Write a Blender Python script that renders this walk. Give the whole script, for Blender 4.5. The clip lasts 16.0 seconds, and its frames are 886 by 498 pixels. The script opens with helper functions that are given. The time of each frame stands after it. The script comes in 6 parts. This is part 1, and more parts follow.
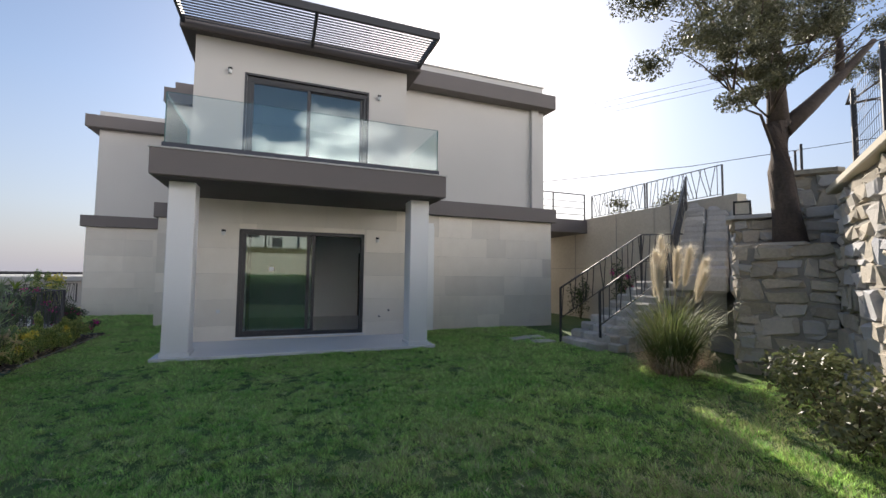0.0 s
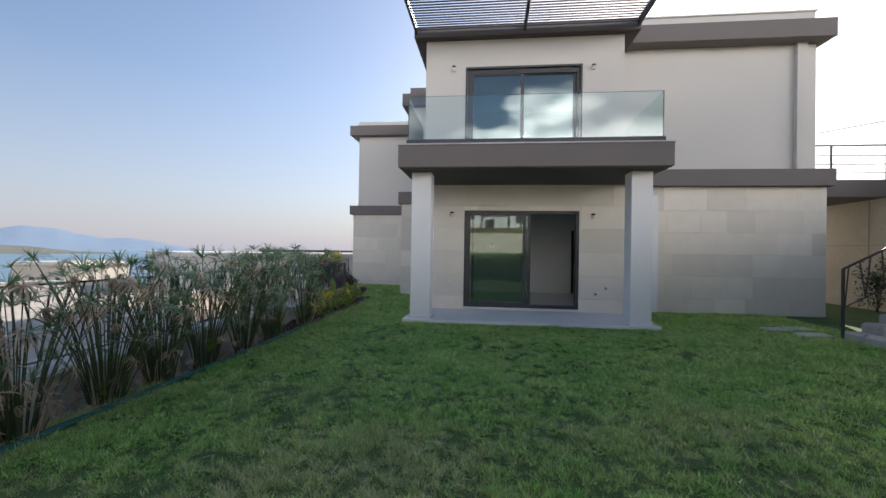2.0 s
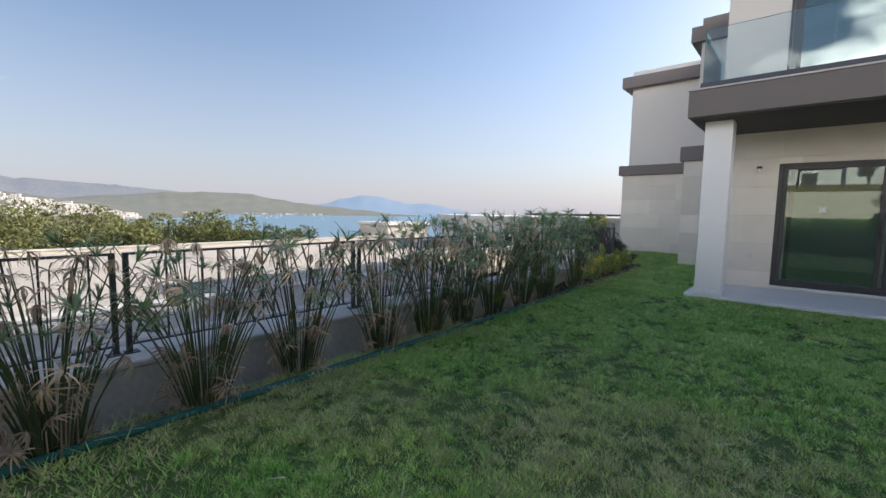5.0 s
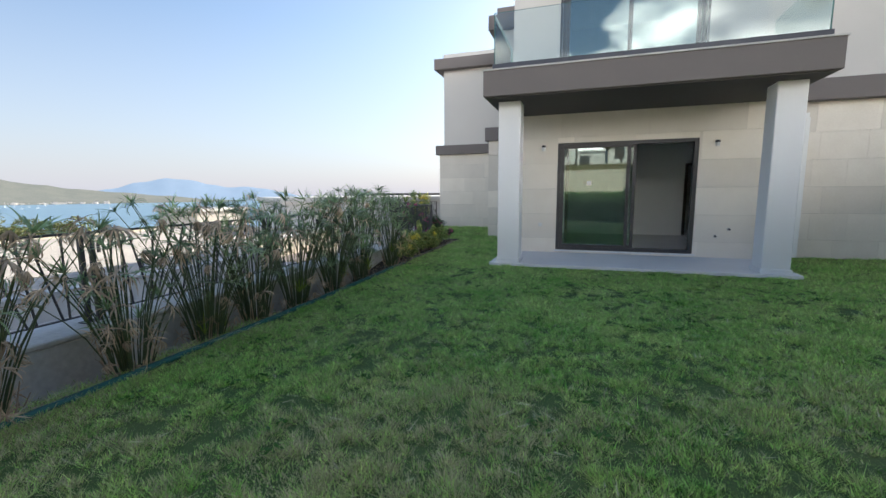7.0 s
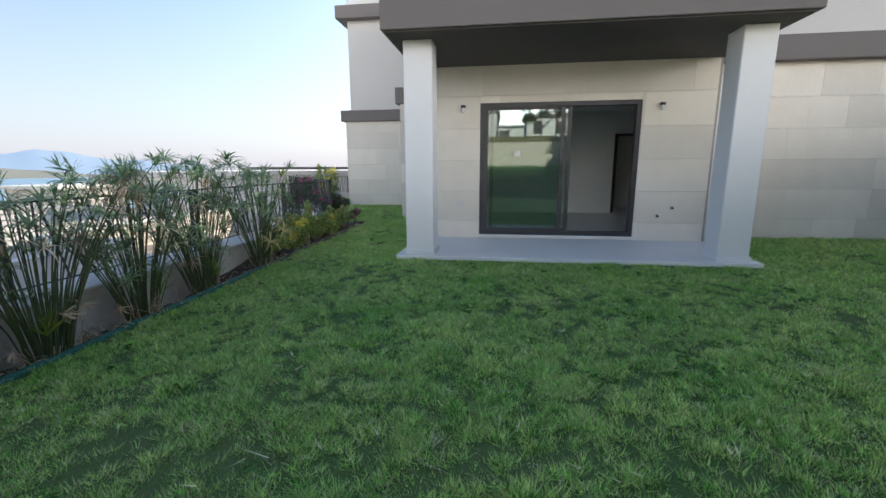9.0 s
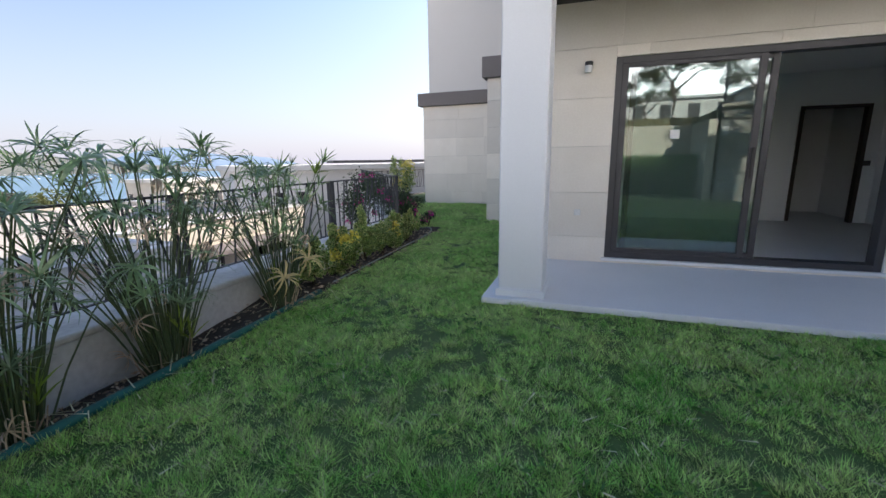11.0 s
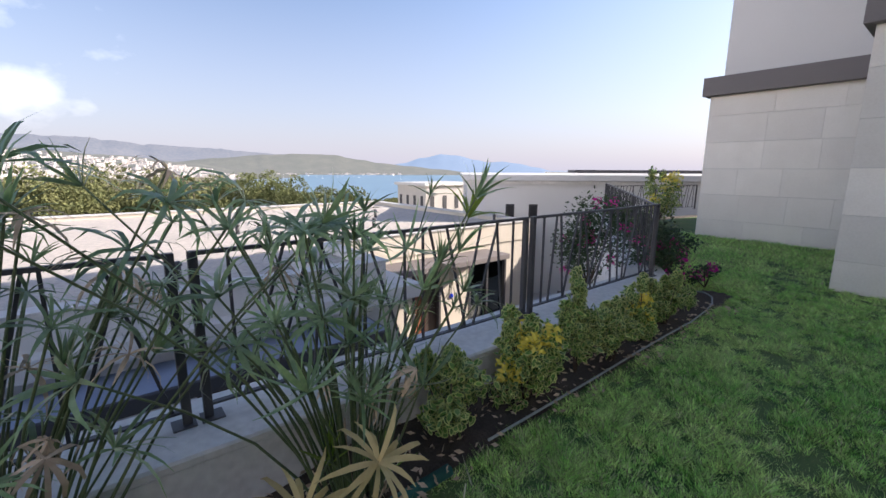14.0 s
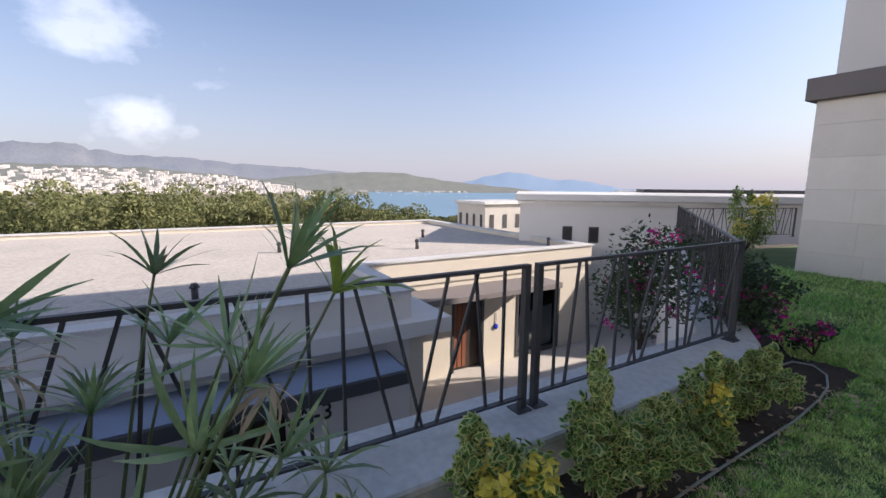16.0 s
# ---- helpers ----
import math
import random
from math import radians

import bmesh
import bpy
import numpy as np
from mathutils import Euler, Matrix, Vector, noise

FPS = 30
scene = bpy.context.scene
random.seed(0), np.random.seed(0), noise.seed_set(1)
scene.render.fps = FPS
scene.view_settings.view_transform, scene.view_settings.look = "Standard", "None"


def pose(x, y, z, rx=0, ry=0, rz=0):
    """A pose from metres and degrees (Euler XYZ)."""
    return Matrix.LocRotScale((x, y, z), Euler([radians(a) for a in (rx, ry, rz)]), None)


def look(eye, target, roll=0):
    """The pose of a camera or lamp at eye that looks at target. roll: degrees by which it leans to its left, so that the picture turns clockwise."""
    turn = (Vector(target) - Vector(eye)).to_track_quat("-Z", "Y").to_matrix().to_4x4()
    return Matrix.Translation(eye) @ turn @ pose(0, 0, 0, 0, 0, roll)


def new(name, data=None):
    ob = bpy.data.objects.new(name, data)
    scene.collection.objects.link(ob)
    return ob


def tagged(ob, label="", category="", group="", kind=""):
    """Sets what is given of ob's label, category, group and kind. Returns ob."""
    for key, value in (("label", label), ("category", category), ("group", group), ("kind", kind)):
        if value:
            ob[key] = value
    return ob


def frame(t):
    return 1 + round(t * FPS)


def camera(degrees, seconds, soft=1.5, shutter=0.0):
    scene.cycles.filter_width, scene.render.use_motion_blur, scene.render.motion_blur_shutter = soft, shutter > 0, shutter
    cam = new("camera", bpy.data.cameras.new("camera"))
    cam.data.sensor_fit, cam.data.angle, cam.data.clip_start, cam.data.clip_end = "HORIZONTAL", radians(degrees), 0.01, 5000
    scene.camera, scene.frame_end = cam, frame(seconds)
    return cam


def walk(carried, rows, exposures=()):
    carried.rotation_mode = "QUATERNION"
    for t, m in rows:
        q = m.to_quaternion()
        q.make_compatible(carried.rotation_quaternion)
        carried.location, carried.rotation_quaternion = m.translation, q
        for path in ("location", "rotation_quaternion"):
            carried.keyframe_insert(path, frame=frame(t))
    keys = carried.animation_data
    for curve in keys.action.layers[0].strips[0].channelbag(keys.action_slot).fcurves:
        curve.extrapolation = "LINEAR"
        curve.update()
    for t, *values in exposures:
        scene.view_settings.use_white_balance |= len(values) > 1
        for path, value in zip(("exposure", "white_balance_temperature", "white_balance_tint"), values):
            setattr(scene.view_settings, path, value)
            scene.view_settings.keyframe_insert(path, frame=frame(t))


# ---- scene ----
cam = camera(93.0, 16.0)
PATH = [
    (0, (0.371, 0.09, 1.585), (1.095, 1.95, 1.708), 0.7),
    (0.5, (0.306, 0.034, 1.603), (0.791, 1.971, 1.72), 0.6),
    (1, (0.263, 0.011, 1.568), (0.524, 1.991, 1.667), 0.7),
    (1.5, (0.224, -0.01, 1.533), (0.294, 1.987, 1.601), 0.8),
    (2, (0.178, -0.073, 1.51), (-0.046, 1.914, 1.524), 0.9),
    (2.5, (0.092, -0.138, 1.542), (-0.466, 1.782, 1.49), 0.7),
    (3, (0.043, -0.153, 1.529), (-0.793, 1.661, 1.434), 0.8),
    (3.5, (-0.006, -0.155, 1.519), (-1.05, 1.545, 1.388), 1.1),
    (4, (-0.039, -0.17, 1.514), (-1.266, 1.401, 1.354), 1.1),
    (4.2, (-0.035, -0.194, 1.519), (-1.334, 1.318, 1.352), 1.1),
    (6.3, (0.063, -0.058, 1.507), (-1.167, 1.503, 1.285), 1.3),
    (6.5, (0.097, 0.027, 1.499), (-1.001, 1.682, 1.265), 0.6),
    (7, (0.119, 0.441, 1.462), (-0.51, 2.321, 1.2), -0.4),
    (7.5, (0.123, 0.835, 1.432), (-0.153, 2.795, 1.144), -0.8),
    (8, (0.079, 1.301, 1.45), (-0.171, 3.261, 1.137), -0.4),
    (8.2, (0.064, 1.504, 1.43), (-0.191, 3.461, 1.103), -0.3),
    (10.3, (-0.411, 4.095, 1.398), (-0.814, 6.009, 0.979), -0.4),
    (10.5, (-0.492, 4.302, 1.397), (-0.944, 6.206, 0.981), -0.2),
    (11, (-0.727, 4.871, 1.396), (-1.366, 6.721, 0.986), -0.8),
    (11.5, (-0.978, 5.462, 1.36), (-1.799, 7.241, 0.963), -1.6),
    (12, (-1.233, 5.96, 1.383), (-2.211, 7.659, 0.99), -1.2),
    (12.5, (-1.468, 6.384, 1.477), (-2.668, 7.935, 1.081), -2.0),
    (13, (-1.626, 6.789, 1.475), (-2.993, 8.197, 1.091), -0.7),
    (13.5, (-1.81, 7.095, 1.48), (-3.26, 8.418, 1.097), 0.2),
    (14, (-2.006, 7.393, 1.511), (-3.537, 8.624, 1.137), 0.3),
    (14.5, (-2.133, 7.729, 1.502), (-3.762, 8.839, 1.168), 0.5),
    (15, (-2.265, 7.968, 1.483), (-3.924, 9.035, 1.155), 0.4),
    (15.5, (-2.435, 8.227, 1.544), (-4.11, 9.27, 1.22), 0.3),
    (16, (-2.479, 8.482, 1.55), (-4.192, 9.47, 1.255), 0.5),
]
walk(cam, [(t, look(eye, target, roll)) for t, eye, target, roll in PATH],
     exposures=[(0.0, 1.7, 6600, 12), (1.5, 1.74, 6600, 12), (3.0, 2.08, 6600, 12), (4.2, 1.92, 6600, 12), (7.0, 2.26, 6600, 8), (10.5, 2.4, 6500, 12), (12.5, 2.26, 6500, 18), (15.0, 2.14, 6500, 18), (16.0, 1.98, 6500, 18)])

# ---- world, sun, exposure ----
SUN_AZ, SUN_EL = 23.2, 25.0
sun_dir = Vector((math.sin(radians(SUN_AZ)) * math.cos(radians(SUN_EL)), math.cos(radians(SUN_AZ)) * math.cos(radians(SUN_EL)), math.sin(radians(SUN_EL))))
sun = new("sun", bpy.data.lights.new("sun", "SUN"))
sun.data.energy, sun.data.angle, sun.data.color = 2.4, radians(0.6), (1.0, 0.92, 0.8)
sun.matrix_world = look(sun_dir * 60, (0, 0, 0))

world = bpy.data.worlds.new("sky")
scene.world = world
world.use_nodes = True
wn, wl = world.node_tree.nodes, world.node_tree.links
wn.clear()
sky = wn.new("ShaderNodeTexSky")
sky.sky_type, sky.sun_disc = "NISHITA", False
sky.sun_elevation, sky.sun_rotation = radians(SUN_EL), radians(SUN_AZ)
sky.altitude, sky.air_density, sky.dust_density, sky.ozone_density = 40, 1.0, 1.2, 2.5
wtc = wn.new("ShaderNodeTexCoord")
wmap = wn.new("ShaderNodeMapping")
wmap.inputs["Scale"].default_value = (1.0, 1.0, 1.7)
wnoise = wn.new("ShaderNodeTexNoise")
wnoise.inputs["Scale"].default_value, wnoise.inputs["Detail"].default_value, wnoise.inputs["Roughness"].default_value = 5.2, 8.0, 0.56
wramp = wn.new("ShaderNodeValToRGB")
wramp.color_ramp.elements[0].position, wramp.color_ramp.elements[1].position = 0.61, 0.80
wsep = wn.new("ShaderNodeSeparateXYZ")
wband = wn.new("ShaderNodeValToRGB")
for p, v in ((0.0, 0.6), (0.08, 0.85), (0.32, 0.95), (0.6, 0.7)):
    e = wband.color_ramp.elements.new(p)
    e.color = (v, v, v, 1)
wband.color_ramp.elements[-1].color = (0.5, 0.5, 0.5, 1)
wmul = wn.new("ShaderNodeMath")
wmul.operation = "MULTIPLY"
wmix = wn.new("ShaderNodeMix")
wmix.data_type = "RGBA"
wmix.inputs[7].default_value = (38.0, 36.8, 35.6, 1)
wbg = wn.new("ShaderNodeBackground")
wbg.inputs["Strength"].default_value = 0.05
wout = wn.new("ShaderNodeOutputWorld")
wl.new(wtc.outputs["Generated"], wmap.inputs["Vector"])
wl.new(wmap.outputs["Vector"], wnoise.inputs["Vector"])
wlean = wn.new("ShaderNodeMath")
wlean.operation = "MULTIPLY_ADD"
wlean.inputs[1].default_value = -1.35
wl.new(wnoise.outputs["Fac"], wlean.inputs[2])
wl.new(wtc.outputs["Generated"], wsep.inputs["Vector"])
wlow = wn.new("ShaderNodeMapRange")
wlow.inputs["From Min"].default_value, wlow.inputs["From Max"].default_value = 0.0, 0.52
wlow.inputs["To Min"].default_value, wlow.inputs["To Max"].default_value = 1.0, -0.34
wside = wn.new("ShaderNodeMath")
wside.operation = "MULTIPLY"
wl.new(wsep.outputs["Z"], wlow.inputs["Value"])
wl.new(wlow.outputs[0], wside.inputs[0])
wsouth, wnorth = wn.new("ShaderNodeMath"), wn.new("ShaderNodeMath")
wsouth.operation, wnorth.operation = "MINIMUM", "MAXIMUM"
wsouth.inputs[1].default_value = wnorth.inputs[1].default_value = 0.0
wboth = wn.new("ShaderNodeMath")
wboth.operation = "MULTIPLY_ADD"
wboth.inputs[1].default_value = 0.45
# the southern cloud mass is stretched unseen to the east to brighten the shade
wfillside = wn.new("ShaderNodeVectorMath")
wfillside.operation = "DOT_PRODUCT"
wfillside.inputs[1].default_value = (-0.6, 0.8, 0.0)
wl.new(wtc.outputs["Generated"], wfillside.inputs[0])
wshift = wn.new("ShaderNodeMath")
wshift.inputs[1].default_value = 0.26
wl.new(wfillside.outputs["Value"], wshift.inputs[0])
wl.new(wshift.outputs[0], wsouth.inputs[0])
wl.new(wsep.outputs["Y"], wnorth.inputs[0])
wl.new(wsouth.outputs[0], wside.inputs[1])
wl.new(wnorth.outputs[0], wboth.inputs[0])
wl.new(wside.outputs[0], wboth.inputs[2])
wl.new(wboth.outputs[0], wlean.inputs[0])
# cumulus banks in the west
wsum = wlean.outputs[0]
for d, lo, hi, k in (((-0.93, -0.25, 0.275), 0.99, 0.9985, 0.13), ((-0.95, -0.15, 0.272), 0.995, 0.9993, 0.13), ((-0.967, -0.07, 0.245), 0.9975, 0.9997, 0.13),
                     ((-0.983, -0.125, 0.136), 0.9983, 0.9998, 0.13), ((-0.991, -0.08, 0.11), 0.9988, 0.9999, 0.13), ((-0.996, -0.01, 0.087), 0.9992, 0.9999, 0.12), ((-0.986, 0.09, 0.137), 0.999, 0.9999, 0.12)):
    wdot = wn.new("ShaderNodeVectorMath")
    wdot.operation = "DOT_PRODUCT"
    wdot.inputs[1].default_value = d
    wl.new(wtc.outputs["Generated"], wdot.inputs[0])
    wbank = wn.new("ShaderNodeMapRange")
    wbank.inputs["From Min"].default_value, wbank.inputs["From Max"].default_value = lo, hi
    wbank.inputs["To Max"].default_value = k
    wl.new(wdot.outputs["Value"], wbank.inputs["Value"])
    wplus = wn.new("ShaderNodeMath")
    wl.new(wsum, wplus.inputs[0])
    wl.new(wbank.outputs[0], wplus.inputs[1])
    wsum = wplus.outputs[0]
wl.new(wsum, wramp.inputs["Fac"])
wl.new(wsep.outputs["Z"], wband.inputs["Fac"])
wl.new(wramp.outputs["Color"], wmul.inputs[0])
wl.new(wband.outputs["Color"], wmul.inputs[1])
# clouds stay thin in view; the south-east mass is kept bright as fill
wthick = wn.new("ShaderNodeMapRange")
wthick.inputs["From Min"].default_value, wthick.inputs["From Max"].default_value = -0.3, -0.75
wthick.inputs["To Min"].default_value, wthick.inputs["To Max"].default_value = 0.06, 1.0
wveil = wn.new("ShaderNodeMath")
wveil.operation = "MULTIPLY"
wl.new(wfillside.outputs["Value"], wthick.inputs["Value"])
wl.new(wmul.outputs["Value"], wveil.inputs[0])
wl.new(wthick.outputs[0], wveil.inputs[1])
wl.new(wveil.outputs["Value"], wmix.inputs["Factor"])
whaze = wn.new("ShaderNodeMix")
whaze.data_type = "RGBA"
whaze.inputs[7].default_value = (3.0, 3.05, 3.55, 1)
wfall = wn.new("ShaderNodeValToRGB")
wfall.color_ramp.elements[0].color, wfall.color_ramp.elements[1].color = (0.93, 0.93, 0.93, 1), (0.0, 0.0, 0.0, 1)
wfall.color_ramp.elements[1].position = 0.75
for p, v in ((0.12, 0.55), (0.35, 0.1)):
    e = wfall.color_ramp.elements.new(p)
    e.color = (v, v, v, 1)
wl.new(wsep.outputs["Z"], wfall.inputs["Fac"])
wl.new(wfall.outputs["Color"], whaze.inputs["Factor"])
wl.new(sky.outputs["Color"], whaze.inputs[6])
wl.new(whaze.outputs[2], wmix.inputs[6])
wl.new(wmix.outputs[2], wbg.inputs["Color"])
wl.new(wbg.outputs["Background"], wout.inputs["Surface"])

# ---- materials ----


def surface(name, c1, c2=None, rough=0.8, coarse=1.2, fine=30.0, bump=0.15, metal=0.0, mottle=0.5, vary=0.0, island=0.0, translucent=0.0, spec=0.4, c3=None, tone=None):
    """Node material: two colours mixed by coarse and fine noise in world space, with relief; vary and island shift the value piece by piece."""
    m = bpy.data.materials.new(name)
    m.use_nodes = True
    n, l = m.node_tree.nodes, m.node_tree.links
    b = n["Principled BSDF"]
    c2 = c2 or tuple(c * 0.75 for c in c1)
    geo = n.new("ShaderNodeNewGeometry")
    big, small = n.new("ShaderNodeTexNoise"), n.new("ShaderNodeTexNoise")
    big.inputs["Scale"].default_value, big.inputs["Detail"].default_value = coarse, 4
    small.inputs["Scale"].default_value, small.inputs["Detail"].default_value = fine, 3
    l.new(geo.outputs["Position"], big.inputs["Vector"])
    l.new(geo.outputs["Position"], small.inputs["Vector"])
    ramp = n.new("ShaderNodeMapRange")
    ramp.inputs["From Min"].default_value, ramp.inputs["From Max"].default_value = 0.32, 0.68
    add = n.new("ShaderNodeMath")
    add.operation, add.use_clamp = "MULTIPLY_ADD", False
    add.inputs[1].default_value = mottle
    sub = n.new("ShaderNodeMath")
    sub.operation = "MULTIPLY"
    sub.inputs[1].default_value = 1 - mottle
    l.new(big.outputs["Fac"], sub.inputs[0])
    l.new(small.outputs["Fac"], add.inputs[0])
    l.new(sub.outputs[0], add.inputs[2])
    l.new(add.outputs[0], ramp.inputs["Value"])
    mix = n.new("ShaderNodeMix")
    mix.data_type = "RGBA"
    mix.inputs[6].default_value, mix.inputs[7].default_value = (*c1, 1), (*c2, 1)
    l.new(ramp.outputs[0], mix.inputs["Factor"])
    colour = mix.outputs[2]
    if c3:
        third = n.new("ShaderNodeMix")
        third.data_type = "RGBA"
        third.inputs[7].default_value = (*c3, 1)
        pick = n.new("ShaderNodeMath")
        pick.operation = "GREATER_THAN"
        pick.inputs[1].default_value = 0.72
        l.new(geo.outputs["Random Per Island"], pick.inputs[0])
        l.new(pick.outputs[0], third.inputs["Factor"])
        l.new(colour, third.inputs[6])
        colour = third.outputs[2]
    if tone:
        shift = n.new("ShaderNodeMix")
        shift.data_type = "RGBA"
        shift.inputs[7].default_value = (*tone, 1)
        pick = n.new("ShaderNodeMapRange")
        pick.inputs["From Min"].default_value, pick.inputs["From Max"].default_value = 0.5, 1.05
        l.new(n.new("ShaderNodeObjectInfo").outputs["Random"], pick.inputs["Value"])
        l.new(pick.outputs[0], shift.inputs["Factor"])
        l.new(colour, shift.inputs[6])
        colour = shift.outputs[2]
    for amount, source in ((vary, "object"), (island, "island")):
        if amount:
            if source == "object":
                rnd = n.new("ShaderNodeObjectInfo").outputs["Random"]
            else:
                rnd = geo.outputs["Random Per Island"]
            hsv = n.new("ShaderNodeHueSaturation")
            val = n.new("ShaderNodeMapRange")
            val.inputs["To Min"].default_value, val.inputs["To Max"].default_value = 1 - amount, 1 + amount
            l.new(rnd, val.inputs["Value"])
            l.new(val.outputs[0], hsv.inputs["Value"])
            l.new(colour, hsv.inputs["Color"])
            colour = hsv.outputs["Color"]
    l.new(colour, b.inputs["Base Color"])
    b.inputs["Roughness"].default_value, b.inputs["Metallic"].default_value = rough, metal
    b.inputs["Specular IOR Level"].default_value = spec
    if bump:
        bp = n.new("ShaderNodeBump")
        bp.inputs["Strength"].default_value, bp.inputs["Distance"].default_value = bump, 0.02
        l.new(add.outputs[0], bp.inputs["Height"])
        l.new(bp.outputs["Normal"], b.inputs["Normal"])
    if translucent:
        tr = n.new("ShaderNodeBsdfTranslucent")
        l.new(colour, tr.inputs["Color"])
        ms = n.new("ShaderNodeMixShader")
        ms.inputs["Fac"].default_value = translucent
        l.new(b.outputs[0], ms.inputs[1])
        l.new(tr.outputs[0], ms.inputs[2])
        l.new(ms.outputs[0], n["Material Output"].inputs["Surface"])
    return m


def glass(name, tint, gloss, rough=0.0, ior=1.5):
    """A pane: tinted see-through sheet with a mirror-like share."""
    m = bpy.data.materials.new(name)
    m.use_nodes = True
    n, l = m.node_tree.nodes, m.node_tree.links
    n.remove(n["Principled BSDF"])
    tr, gl, ms, fr, mx = n.new("ShaderNodeBsdfTransparent"), n.new("ShaderNodeBsdfGlossy"), n.new("ShaderNodeMixShader"), n.new("ShaderNodeFresnel"), n.new("ShaderNodeMath")
    tr.inputs["Color"].default_value = (*tint, 1)
    gl.inputs["Roughness"].default_value = rough
    gl.inputs["Color"].default_value = (0.86, 0.93, 0.93, 1)
    fr.inputs["IOR"].default_value = ior
    mx.operation, mx.use_clamp = "ADD", True
    mx.inputs[1].default_value = gloss
    l.new(fr.outputs[0], mx.inputs[0])
    l.new(mx.outputs[0], ms.inputs["Fac"])
    l.new(tr.outputs[0], ms.inputs[1])
    l.new(gl.outputs[0], ms.inputs[2])
    l.new(ms.outputs[0], n["Material Output"].inputs["Surface"])
    return m


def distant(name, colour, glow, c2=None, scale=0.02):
    """Far backdrop beyond 50 m: matt colour, haze put in as tint and glow."""
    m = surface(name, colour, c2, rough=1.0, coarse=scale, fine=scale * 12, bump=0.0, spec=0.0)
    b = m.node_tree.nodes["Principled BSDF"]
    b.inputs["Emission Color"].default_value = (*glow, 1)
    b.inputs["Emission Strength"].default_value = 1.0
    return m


M_STONE = surface("limestone cladding", (0.81, 0.755, 0.675), (0.73, 0.67, 0.59), rough=0.75, coarse=2.5, fine=45, bump=0.08, vary=0.115)
M_JOINT = surface("cladding joint", (0.42, 0.39, 0.35), rough=0.9)
M_PLASTER = surface("pale plaster", (0.63, 0.605, 0.575), (0.59, 0.565, 0.535), rough=0.9, coarse=0.6, fine=90, bump=0.1)
M_PAINT = surface("white paint", (0.8, 0.8, 0.81), (0.76, 0.76, 0.77), rough=0.7, coarse=0.8, fine=70, bump=0.06)
M_FASCIA = surface("taupe fascia", (0.19, 0.168, 0.16), (0.17, 0.15, 0.143), rough=0.8, coarse=0.7, fine=80, bump=0.06)
# soffit sheets take about half the fascia's tone
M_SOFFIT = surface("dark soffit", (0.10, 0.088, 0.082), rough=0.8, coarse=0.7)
M_COPING = surface("pale coping", (0.6, 0.59, 0.57), rough=0.6)
M_STEEL = surface("charcoal steel", (0.045, 0.045, 0.05), (0.06, 0.058, 0.06), rough=0.5, fine=120, bump=0.04)
M_ALU = surface("anthracite aluminium", (0.05, 0.05, 0.055), (0.04, 0.04, 0.045), rough=0.4, fine=150, bump=0.02)
M_SLATE = surface("dark metal channel", (0.06, 0.065, 0.085), rough=0.4)
M_CONCRETE = surface("grey concrete", (0.72, 0.7, 0.66), (0.52, 0.5, 0.47), rough=0.9, coarse=1.6, fine=22, bump=0.2)
M_RETAIN = surface("shuttered concrete", (0.62, 0.57, 0.48), (0.5, 0.45, 0.37), rough=0.9, coarse=0.9, fine=14, bump=0.2)
M_PORCH = surface("pale porch stone", (0.8, 0.8, 0.81), (0.72, 0.72, 0.73), rough=0.55, coarse=1.0, fine=60, bump=0.04)
M_SOIL = surface("dark soil", (0.085, 0.063, 0.046), (0.045, 0.034, 0.025), rough=1.0, coarse=6, fine=70, bump=0.9)
M_LAWN = surface("lawn soil", (0.05, 0.12, 0.026), (0.12, 0.15, 0.055), rough=1.0, coarse=1.5, fine=40, bump=0.6)
M_GRASS = surface("grass blades", (0.17, 0.5, 0.075), (0.76, 0.86, 0.34), rough=0.5, coarse=1.15, fine=14, bump=0.0, island=0.7, translucent=0.5, mottle=0.55)
M_DRYGRASS = surface("dry grass blades", (0.74, 0.69, 0.43), (0.5, 0.5, 0.25), rough=0.7, coarse=3, fine=20, bump=0.0, island=0.35, translucent=0.4)
M_STRAW = surface("dry clippings", (0.72, 0.68, 0.47), (0.5, 0.48, 0.27), rough=0.9, island=0.3, bump=0)
M_WEED = surface("weed leaves", (0.07, 0.19, 0.04), (0.1, 0.22, 0.05), rough=0.5, island=0.25, translucent=0.3, bump=0)
M_PAPYRUS = surface("papyrus leaf", (0.105, 0.2, 0.085), (0.28, 0.38, 0.17), rough=0.28, coarse=3, fine=30, bump=0.0, vary=0.3, island=0.2, translucent=0.3, spec=0.8)
M_CULM = surface("papyrus culm", (0.06, 0.095, 0.04), (0.11, 0.13, 0.055), rough=0.5, coarse=5, fine=40, bump=0, island=0.35)
M_DRYLEAF = surface("dry papyrus leaf", (0.68, 0.54, 0.4), (0.44, 0.32, 0.21), rough=0.9, coarse=6, bump=0, vary=0.3, island=0.3, translucent=0.25)
M_YELLOWED = surface("yellowed papyrus leaf", (0.62, 0.5, 0.24), (0.5, 0.38, 0.17), rough=0.7, coarse=6, bump=0, island=0.2, translucent=0.3)
M_LIME = surface("young papyrus leaf", (0.19, 0.30, 0.04), (0.28, 0.36, 0.07), rough=0.5, bump=0, vary=0.2, island=0.2, translucent=0.35)
M_EUON = surface("variegated leaf", (0.05, 0.14, 0.025), (0.14, 0.26, 0.05), rough=0.35, coarse=9, fine=60, bump=0, island=0.3, translucent=0.2)
